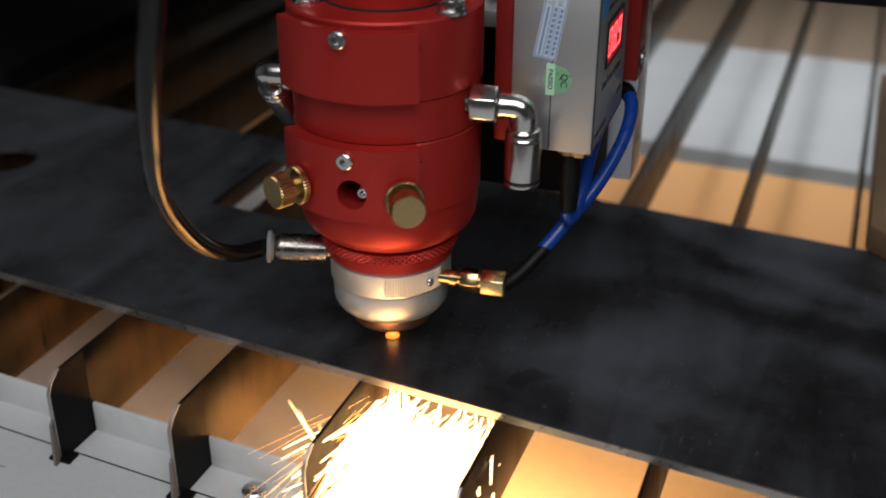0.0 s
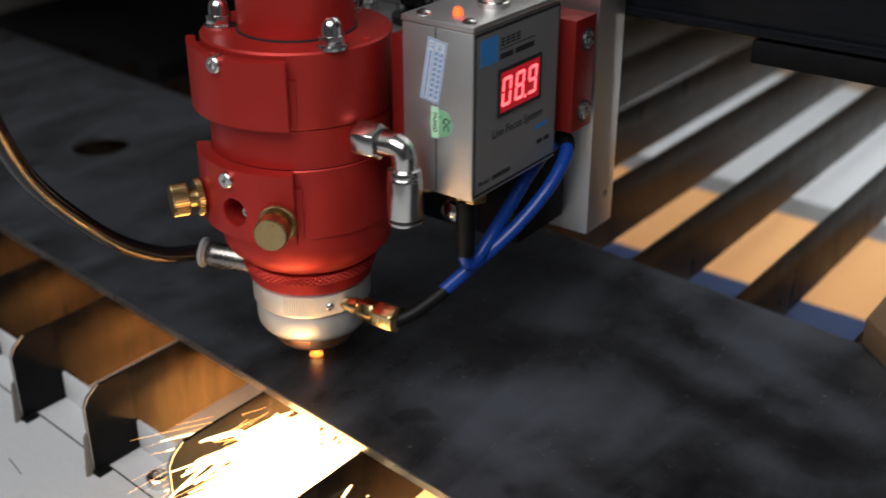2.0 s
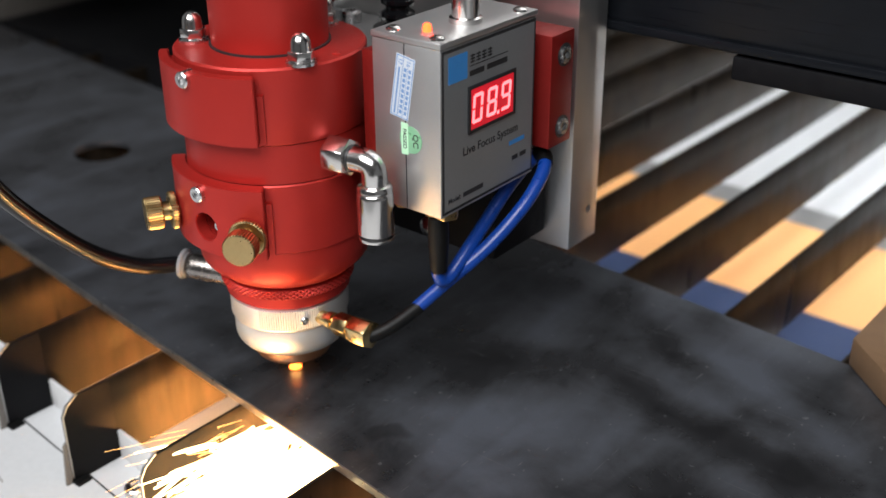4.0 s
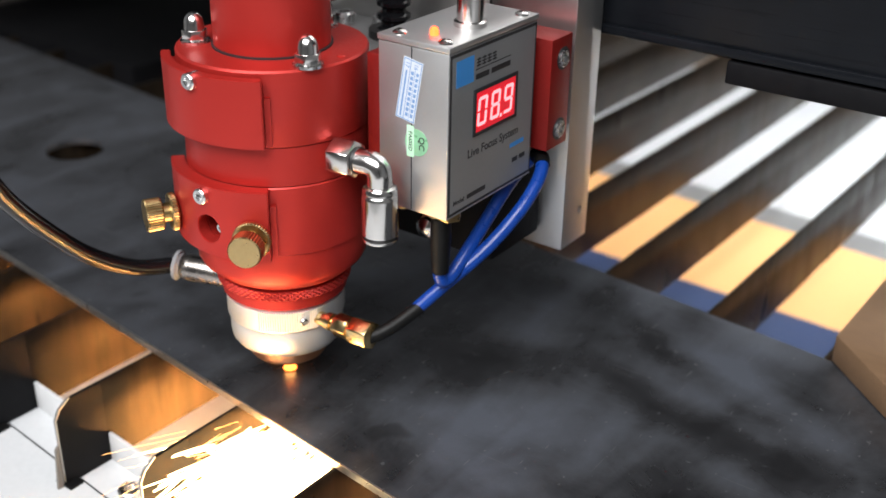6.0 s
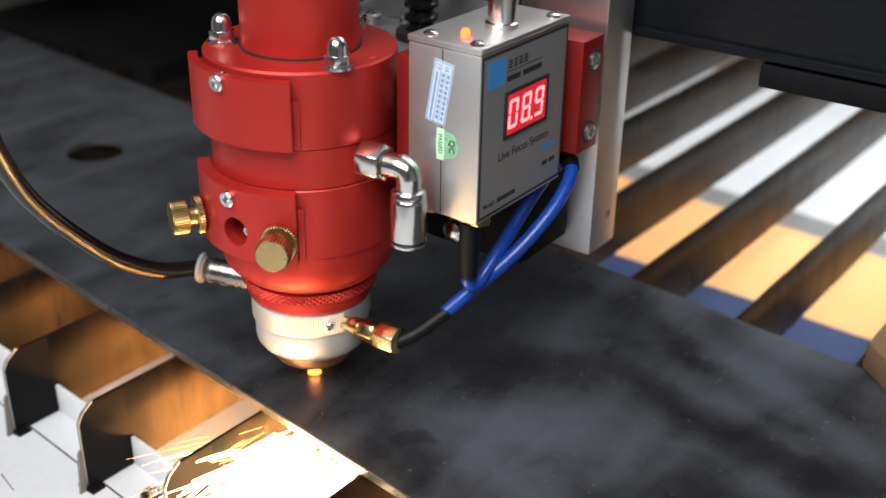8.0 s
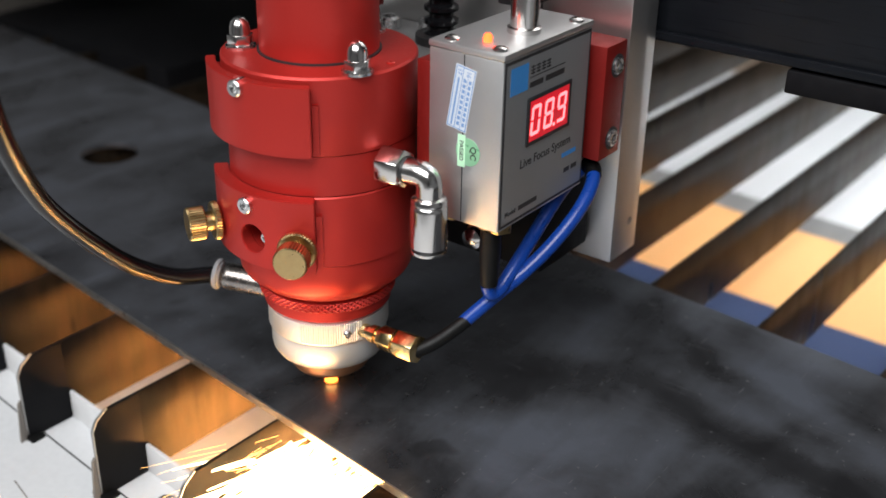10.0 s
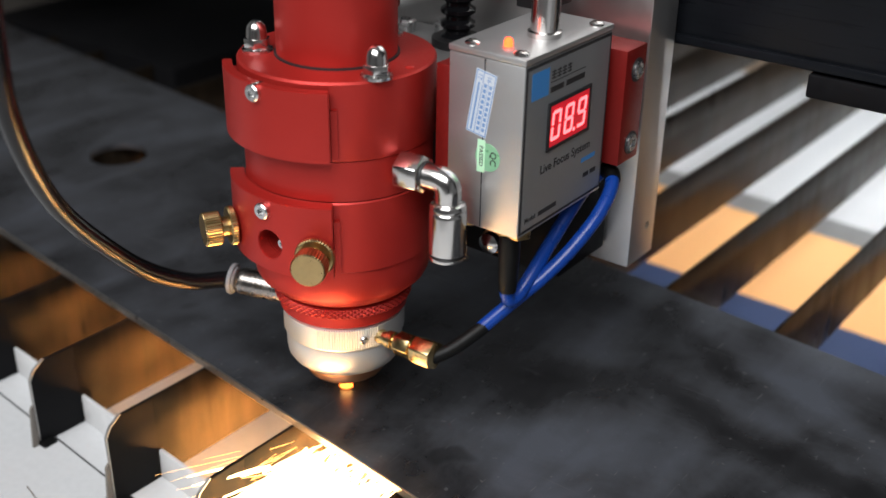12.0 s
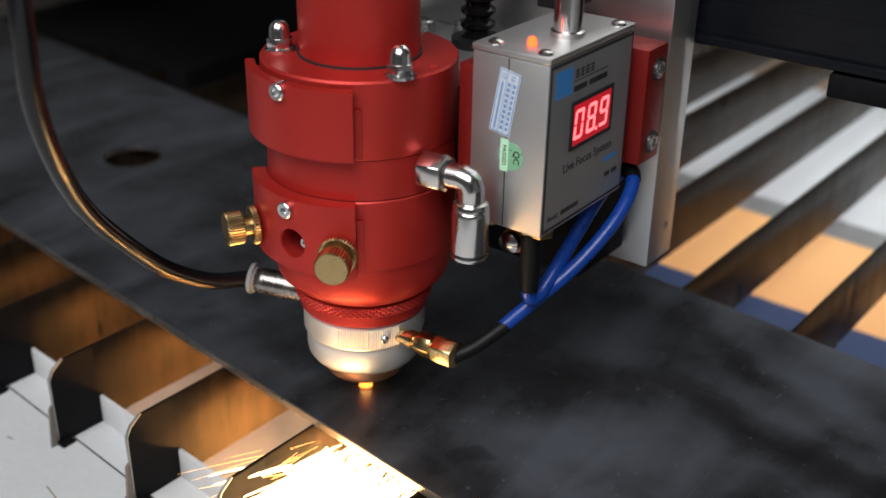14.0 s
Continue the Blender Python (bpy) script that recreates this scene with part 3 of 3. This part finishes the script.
for row, (a, b) in enumerate(zip(rings, rings[1:])):
    for k in range(2 * n):
        j = (k + 1) % (2 * n)
        if (k + row) % 2:
            kr.faces.new((a[k], a[j], b[j]))
            kr.faces.new((a[k], b[j], b[k]))
        else:
            kr.faces.new((a[k], a[j], b[k]))
            kr.faces.new((a[j], b[j], b[k]))
bmesh.ops.recalc_face_normals(kr, faces=kr.faces)
part("knurled_ring", kr, RED, head, "red diamond-knurled lock ring")


# elbow air fittings
def air_elbow(base, way, hang, down, name="air_elbow"):
    """A push-in elbow: hex nut, sharply bent neck, sleeve along hang."""
    w, h = Vector(way).normalized(), Vector(hang).normalized()
    b = Vector(base)
    c = b + w * 13.0
    turn = [c - w * 4.6, c - w * 2.6 + h * 0.25, c - w * 1.0 + h * 1.0, c - w * 0.25 + h * 2.6, c + h * 4.6]
    e = part(name, hose([b - w * 2] + turn + [c + h * 9], 4.25, 28, 5), CHROME, head, "nickel-plated push-in elbow fitting")
    part("hex_nut", prism(hexagon(6.6), -4.4, 4.2, along(b, w, 30), 0.6), CHROME, e)
    part("thread", lathe([(2.8, -6), (2.8, 0)], 24, along(b, w)), DARK, e)
    part("neck_groove", lathe([(4.5, 4.3), (4.5, 5.2)], 28, along(b, w)), DARK, e)
    m = along(c, h)
    part("sleeve", lathe([(4.2, 7.0), (5.4, 7.4), (5.9, 8.2), (5.9, 9.2), (5.5, 9.7), (5.9, 10.2), (6.05, 11), (6.05, down), (4.8, down + 0.3)], 48, m), CHROME, e)
    part("release_gap", lathe([(5.35, down), (5.35, down + 1.3)], 40, m), DARK, e, "dark gap above the release ring")
    part("release_ring", lathe([(3.4, down + 1.2), (5.9, down + 1.2), (6.0, down + 1.7), (5.9, down + 2.3), (3.4, down + 2.5)], 40, m), CHROME, e)
    return e


air_elbow((36.2, -6.4, 98.9), (1, 0.13, 0), (0, 0, -1), 24.2)
air_elbow((-29.5, -5.7, 101.0), (-1, -0.1, 0), (0.06, 0.66, -0.74), 26)

# gas hose with its push-in fitting
hf = thing("gas_hose", -30, -12, 36, "glossy black rubber gas hose plugged into the nozzle nut", "hose")
part("hose", hose([(-37.6, -14.4, 38.4), (-41.6, -17.6, 39.0), (-45.4, -32, 43), (-46, -50, 55), (-43.5, -68, 73), (-37, -85, 93), (-28, -98, 114), (-20, -107, 135), (-14, -111, 153), (-9, -113, 180), (-5, -113, 240), (-5, -112, 320)], 3.1, 24, 8), TUBE, hf)
fit_m = along((-18, -5.5, 36.5), Vector((-22.7, -10.2, 2.2)).normalized())
sock = part("push_fitting", lathe([(3.4, 0), (3.4, 4), (5.0, 4.6), (5.1, 20.5), (4.8, 21.5), (3.4, 23.8)], 40, fit_m), DARKNICKEL, hf, "nickel push-in fitting")
part("release_ring", lathe([(3.3, 23.0), (4.6, 23.2), (4.9, 23.8), (5.7, 24.0), (5.9, 24.6), (5.6, 25.5), (4.2, 25.8), (3.2, 25.0)], 40, fit_m), GREYRING, sock, "pale grey release ring")

# coaxial sensor lead
sma = thing("sensor_lead", 24, -4, 28, "blue sensor cable with a gold-plated connector on the nozzle nut", "cable")
sm = along((17.8, -5.0, 32.2), Vector((1, 0.02, 0.03)).normalized())
plug = part("connector", lathe([(2.6, 0), (2.6, 7), (3.3, 7.2), (3.3, 9.4), (2.4, 9.6), (2.4, 12)], 24, sm), GOLD, sma, "gold-plated screw connector")
part("coupling_nut", prism(hexagon(4.4), 11, 17.5, sm, 0.4), GOLD, plug)
part("back_nut", prism(hexagon(5.3), 18.6, 27, along((17.8, -5.0, 32.2), Vector((1, 0.02, 0.03)).normalized(), 30), 0.5), GOLD, plug)
part("neck", lathe([(3.0, 17), (3.0, 20)], 24, sm), GOLD, plug)
part("flange", lathe([(3.6, 0), (3.6, 2.2), (2.6, 2.4)], 24, sm), GOLD, plug)
part("boot", hose([(43, -4, 31.6), (46.5, 0, 33.5), (50, 4.5, 36.6), (54.5, 10.6, 41.7)], lambda t: 2.55 - 0.1 * t, 20, 6), RUBBER, sma, "black heat-shrink boot")
part("cable", hose([(53.4, 9.4, 40.5), (60.3, 18, 49.7), (66.5, 27, 57.8), (71, 37, 66), (73.8, 48, 75.1), (72.8, 58, 82.2), (67, 65, 84.5), (63, 62, 80.5), (63.2, 50, 75.5), (62.8, 38, 66.8), (63.4, 26, 60), (62.6, 17.5, 53.6), (61.6, 13.6, 53), (61, 12.4, 57)], 2.45, 20, 8), BLUE, sma)
part("sleeve_end", hose([(71.6, 60.4, 83.2), (69.5, 63.2, 84.6), (66, 65.2, 84.2)], 2.9, 20, 6), RUBBER, sma, "black heat-shrink sleeve")

# ---------------------------------------------------------------- live focus amplifier box
amp = thing("sensor_amplifier", 56, 30, 81.4, "grey aluminium sensor box with a red digital display", "sensor box")
case = part("case", block(42, 69.6, 4, 55.2, 81.4, 137.2, 0.5), ALU_BOX, amp, "brushed aluminium case")
part("seam", block(55.1, 55.5, 3.93, 4.3, 82, 137, 0), INK, case)
lid = part("lid", block(41.8, 69.9, 3.7, 55.5, 137.4, 139.4, 0.35), ALU_BOX, amp)
for x, y in ((47.5, 8.2), (65.6, 7.6), (66.3, 50.2), (46.5, 51)):
    s = part("lid_screw", cut_by(lathe([(2.5, 0), (2.4, 0.5), (1.6, 1.1), (0, 1.3)], 28, Matrix.Translation((x, y, 139.4))), block(x - 1.3, x + 1.3, y - 0.25, y + 0.25, 140.1, 142, 0), block(x - 0.25, x + 0.25, y - 1.3, y + 1.3, 140.1, 142, 0)), CHROME, lid, "cross-head screw")
part("led", lathe([(1.4, 139.4), (1.4, 140.8), (1.15, 141.6), (0.6, 142.0), (0, 142.1)], 24, Matrix.Translation((57.6, 12.6, 0))), LED, amp, "glowing orange indicator lamp")
rod = part("rod", lathe([(5.4, 139.4), (5.4, 141), (4.5, 141.4), (4.5, 230), (3, 230)], 40, Matrix.Translation((60.0, 29.0, 0))), CHROME, amp, "chrome lifting rod")
# printed front panel: u runs along +y, v up, on the plane x = 69.6


def front(u0, u1, v0, v1, d0, d1, bev=0.0):
    return block(69.6 + d0, 69.6 + d1, u0, u1, v0, v1, bev)


FRONT = Matrix(((0, 0, 1, 69.6), (1, 0, 0, 0), (0, 1, 0, 0), (0, 0, 0, 1)))
label = part("front_label", front(4.6, 54.7, 82.4, 136.6, 0, 0.12), INK, amp, "black-edged grey printed label")
part("label_field", front(5.6, 53.8, 83.4, 135.6, 0.1, 0.2), PANEL, label)
part("blue_mark", front(7.6, 17.2, 125.6, 134.2, 0.2, 0.27), BLUE_INK, label, "blue square mark")
part("rule", front(18.4, 38.8, 128.9, 129.2, 0.2, 0.26), INK, label)
for k in range(4):
    u = 18.8 + 3.0 * k
    for v0, v1 in ((130.0, 130.5), (131.0, 131.5), (132.0, 132.5)):
        part("glyph_stroke", front(u, u + 2.3, v0, v1, 0.2, 0.26), INK, label)
    part("glyph_stroke", front(u + 0.9 + 0.2 * (k % 2), u + 1.3 + 0.2 * (k % 2), 129.8, 132.8, 0.2, 0.26), INK, label)
for u0, u1 in ((18.4, 26.0), (27.5, 38.6)):
    part("name_bar", front(u0, u1, 125.7, 127.5, 0.2, 0.26), INK, label)
part("window", front(18.3, 42.2, 107.6, 121.6, 0.1, 0.5, 0.15), WINDOW_RED, amp, "dark red display window with the bloom of the digits as glow")
disp = part("display_rim", cut_by(front(17.3, 43.2, 106.6, 122.6, 0.15, 0.8, 0.25), front(18.5, 42.0, 107.8, 121.4, -1, 2)), INK, amp)
SEGS = {"0": "abcdef", "8": "abcdefg", "9": "abcdfg"}


def digit(ch, u, v):
    w, h, t = 5.3, 9.8, 1.15
    sl = 0.09

    def bar(x0, x1, y0, y1):
        pts = [(x0 + sl * y0, y0), (x1 + sl * y0, y0), (x1 + sl * y1, y1), (x0 + sl * y1, y1)]
        return prism([(u + a, v + b) for a, b in pts], 0.5, 0.62, FRONT)
    S = {"a": (t * 0.6, w - t * 0.6, h - t, h), "g": (t * 0.6, w - t * 0.6, h / 2 - t / 2, h / 2 + t / 2), "d": (t * 0.6, w - t * 0.6, 0, t),
         "f": (0, t, h / 2 + 0.35, h - 0.45), "b": (w - t, w, h / 2 + 0.35, h - 0.45), "e": (0, t, 0.45, h / 2 - 0.35), "c": (w - t, w, 0.45, h / 2 - 0.35)}
    for s in SEGS[ch]:
        part("segment", bar(*S[s]), DIGIT, amp, "glowing red display segment")


digit("0", 19.3, 109.6)
digit("8", 27.0, 109.6)
digit("9", 34.7, 109.6)
part("decimal_point", front(32.9, 34.0, 109.3, 110.4, 0.5, 0.62), DIGIT, amp)
part("caption", lettering("Live Focus System", 4.15, FRONT @ Matrix.Translation((30.2, 101.2, 0.22)), 0.05, 0.012), INK, label, "black caption letters")
part("caption", lettering("Model:", 2.4, FRONT @ Matrix.Translation((10.6, 86.4, 0.22))), INK, label)
part("name_bar", front(15.2, 26.0, 85.6, 87.2, 0.2, 0.26), INK, label)
part("name_bar", front(42.4, 45.8, 89.8, 91.4, 0.2, 0.26), INK, label)
part("name_bar", front(47.0, 50.6, 89.8, 91.4, 0.2, 0.26), INK, label)
part("faint_bar", front(40.5, 49.5, 95.6, 97.2, 0.2, 0.24), BLUE_INK, label)

# stickers on the case's side, y = 4; u runs along +x
SIDE = Matrix(((1, 0, 0, 0), (0, 0, -1, 4.0), (0, 1, 0, 0), (0, 0, 0, 1)))
tilt = SIDE @ Matrix.Translation((54.4, 122.9, 0)) @ Matrix.Rotation(math.radians(-9.8), 4, "Z") @ Matrix.Diagonal((0.83, 0.79, 1, 1))
stk = part("warranty_sticker", prism([(-4.6, -13.2), (4.6, -13.2), (4.6, 13.2), (-4.6, 13.2)], 0, 0.09, tilt), STICKER, amp, "pale blue paper seal sticker")
for u0, u1, v0, v1 in ((-4.3, 4.3, 12.5, 12.9), (-4.3, 4.3, -12.9, -12.5), (-4.3, -3.9, -12.5, 12.5), (3.9, 4.3, -12.5, 12.5), (-1.1, -0.8, -12.5, 12.5), (1.4, 1.6, -12.5, 9)):
    part("ruling", prism([(u0, v0), (u1, v0), (u1, v1), (u0, v1)], 0.08, 0.13, tilt), STICK_INK, stk)
part("numeral", lettering("17", 2.6, tilt @ Matrix.Translation((-2.5, 10.4, 0.12)) @ Matrix.Rotation(math.radians(-90), 4, "Z")), STICK_INK, stk)
part("numeral", lettering("16", 2.6, tilt @ Matrix.Translation((1.6, 10.6, 0.12)) @ Matrix.Rotation(math.radians(-90), 4, "Z")), STICK_INK, stk)
for k in range(9):
    v = 7.6 - 2.25 * k
    part("entry_bar", prism([(-0.3, v - 0.75), (1.0, v - 0.75), (1.0, v + 0.75), (-0.3, v + 0.75)], 0.08, 0.12, tilt), STICK_INK, stk)
    part("entry_bar", prism([(2.1, v - 0.75), (3.3, v - 0.75), (3.3, v + 0.75), (2.1, v + 0.75)], 0.08, 0.12, tilt), STICK_INK, stk)
part("text_bar", prism([(-2.9, -12), (-2.1, -12), (-2.1, 8), (-2.9, 8)], 0.08, 0.12, tilt), STICK_INK, stk)
qm = SIDE @ Matrix.Translation((57.4, 106.0, 0)) @ Matrix.Diagonal((0.85, 0.85, 1, 1))
qc = part("inspection_sticker", lathe([(5.4, 0), (5.4, 0.08), (0, 0.08)], 40, qm), QC_GREEN, amp, "green foil inspection sticker")
part("sticker_band", prism([(-4.6, -6.3), (-1.2, -6.3), (-1.2, 6.3), (-4.6, 6.3)], 0.06, 0.12, qm), QC_PALE, qc)
part("sticker_word", lettering("PASSED", 2.4, qm @ Matrix.Translation((-2.9, 0, 0.12)) @ Matrix.Rotation(math.radians(-90), 4, "Z")), INK, qc)
part("sticker_word", lettering("QC", 3.6, qm @ Matrix.Translation((2.3, 0, 0.1)) @ Matrix.Rotation(math.radians(-90), 4, "Z")), INK, qc)

# underside connectors
plug2 = part("socket", lathe([(3.0, 81.4), (3.0, 78)], 24, Matrix.Translation((60, 12, 0))), BRASS, amp, "brass threaded socket")
part("socket_nut", prism(hexagon(4.4), 77.5, 81.2, Matrix.Translation((64, 13.5, 0)), 0.3), BRASS, plug2)
part("cable_boot", lathe([(3.4, 77.6), (3.6, 70), (3.1, 60), (2.9, 57)], 28, Matrix.Translation((61.5, 12.4, 0))), RUBBER, amp, "black rubber cable boot")
part("screw_end", lathe([(2.2, 81.4), (2.2, 77.5), (1.5, 76.8)], 24, Matrix.Translation((46, 12, 0))), BRASS, amp)

# red mounting bracket and carriage parts
br = thing("amplifier_bracket", 40, 60, 84, "red anodised mounting bracket holding the sensor box", "bracket")
part("back_plate", block(35.6, 41.6, 6, 77, 82, 131.5, 0.5), RED_FLAT, br)
part("cheek", block(41.6, 74.0, 58.5, 72.5, 89.5, 130.0, 0.5), RED_FLAT, br)
for z in (122.1, 96.1):
    # black disc paints the shade of the recess; no hole is cut
    part("counterbore", lathe([(4.1, 0.15), (4.1, 0.35), (2, 0.35)], 32, along((73.9, 66.4, z), (1, 0, 0))), INK, br, "black disc for the shaded counterbore round the screw")
    cap_screw(along((73.8, 66.4, z), (1, 0, 0)), 3.1, 1.4, br)

# carriage behind the head
cg = thing("carriage", 0, 66, 112, "grey steel carriage plate with bolts and a ribbed lift screw", "carriage")
part("plate", block(-46, 35.5, 33.5, 77.5, 112, 118, 0.6), GREYPLATE, cg)
part("under_block", block(8, 62, 44, 77, 48, 80.5, 1.0), BLACK_MET, cg, "black block under the bracket")
part("hanger", block(-30, 32, 60, 77, 60, 112, 1.0), BLACK_MET, cg)
knob = part("fitting", lathe([(2.6, -1), (2.6, 3), (4.0, 3.3), (4.0, 6.0), (3.0, 6.6), (1.4, 7.2), (0, 7.3)], 28, along((36, 44, 56), (0, -1, 0))), CHROME, cg, "nickel fitting on the block")
part("fitting_ring", lathe([(3.0, 0), (4.9, 0.2), (4.9, 2.2), (3.0, 2.4)], 28, along((36, 44, 56), (0, -1, 0))), COPPER, knob)
prof = [(3.0, 118)]
for k in range(22):
    z = 119 + 5.0 * k
    prof += [(4.6, z), (6.4, z + 1.2), (6.4, z + 2.6), (4.6, z + 3.8)]
part("ribbed_sleeve", lathe(prof + [(3, 230)], 40, Matrix.Translation((3, 62, 0))), TUBE, cg, "black ribbed rubber sleeve on the lift screw")
part("flange", lathe([(9.5, 118), (9.5, 121), (6, 121.5)], 40, Matrix.Translation((3, 62, 0))), DARK, cg)
for x, y in ((-23, 64), (-34, 46), (20, 46), (24, 70), (-10, 72)):
    b = part("bolt", lathe([(4.2, 118), (4.2, 122), (3.6, 122.6), (2.2, 122.6), (2.2, 120.5), (0, 120.5)], 28, Matrix.Translation((x, y, 0))), STEEL, cg, "socket-head bolt")
part("back_plate", block(-46, 35.5, 77.8, 99, 112, 300, 0.6), ALU_COL, cg, "pale aluminium back plate")
part("lug", block(30, 42, 58, 76, 137.4, 146, 0.8), DARK, cg)
part("red_stop", block(-44, -22, 40, 60, 128, 140, 0.8), RED_FLAT, cg, "red anodised stop block")
for x in (-40, -26):
    part("stop_leg", block(x - 2, x + 2, 44, 56, 118, 128, 0.3), DARK, cg)

# ledge details
solo("ledge_seam", strip(-420, 500, (-67.9, -0.1), (-67.2, -0.1), -40.3, -39.9), DARK, "dark joint line in the white ledge", "seam", kind="structure")
for x, y, w, turn in ((-84, -84, 13, -14), (-128, -73, 3.5, 5), (10, -112, 16, -9)):
    mark = prism([(-w / 2, -0.3), (w / 2, -0.2), (w / 2, 0.25), (-w / 2, 0.3)], -40.2, -39.94, Matrix.Translation((x, y, 0)) @ Matrix.Rotation(math.radians(turn), 4, "Z"))
    solo("scuff_mark", mark, TAUPE, "short brown scuff on the white ledge", "scuff", kind="structure")
bolt = thing("ledge_bolt", -31, -57.5, -40, "steel socket-head bolt in the white ledge", "bolt")
part("bolt_head", cut_by(lathe([(4.6, -40), (4.6, -36.6), (4.0, -36), (0, -36)], 32, Matrix.Translation((-31, -57.5, 0))), prism(hexagon(2.3), -37.6, -30, Matrix.Translation((-31, -57.5, 0)))), STEEL, bolt)

# sparks under the sheet
random.seed(7)


def spark(start, way, speed, r):
    """One streak: nearly straight, thinning to both ends, sagging a little."""
    p, v = Vector(start), Vector(way) * speed
    sag = random.uniform(0.0, 2.5)
    pts = [p + v * s - Vector((0, 0, sag * s * s)) for s in (0, 0.33, 0.67, 1)]
    return hose(pts, lambda t: r * (0.35 + 0.65 * math.sin(math.pi * min(0.97, t + 0.1))), 6, 1)


def spark_spray(n, at, size, d0, d1, reach, l0, l1, r0, r1):
    out = bmesh.new()
    for k in range(n):
        d = Vector([random.uniform(a, b) for a, b in zip(d0, d1)]).normalized()
        q = Vector([c + random.uniform(-s, s) for c, s in zip(at, size)]) + d * random.uniform(0, reach)
        b = spark(q, d, random.uniform(l0, l1), r0 + (r1 - r0) * random.random() ** 2)
        me = bpy.data.meshes.new("tmp")
        b.to_mesh(me)
        b.free()
        out.from_mesh(me)
        bpy.data.meshes.remove(me)
    return out


def sparks(name, label, material, *args):
    ob = new(name, mesh_of(name, spark_spray(*args), material))
    tagged(ob, label, "sparks", "", "stuff")


sparks("sparks", "long thin white-hot sparks flying out over the slat ends", STREAK, 80, (20, -30, -7), (18, 3, 3), (-0.75, -1.0, -0.6), (0.2, -0.75, 0.06), 26, 12, 46, 0.05, 0.13)
sparks("sparks", "dense white-hot spark shower between two slats", HOT, 520, (24, -24, -20), (21, 15, 11), (-0.5, -1.0, -0.4), (0.3, -0.4, 0.1), 22, 12, 34, 0.4, 1.1)
sparks("sparks", "sparks bouncing off the tray under the sheet", HOT, 26, (-18, 6, -96), (14, 14, 6), (-0.8, -0.6, 0.0), (0.6, 0.6, 0.8), 20, 10, 40, 0.15, 0.4)
sparks("spark_jet", "glowing jet of molten metal falling from the cut", HOT, 18, (3, 0, -8), (2, 2, 3), (-0.2, -0.3, -1.0), (0.3, 0.1, -0.8), 50, 12, 40, 0.25, 0.7)
solo("hot_cut_point", lathe([(0, 0.02), (2.1, 0.05), (2.6, 0.4), (2.3, 0.9), (1.2, 1.4), (0, 1.5)], 24), EMBER, "glowing orange molten point on the sheet", "glow")
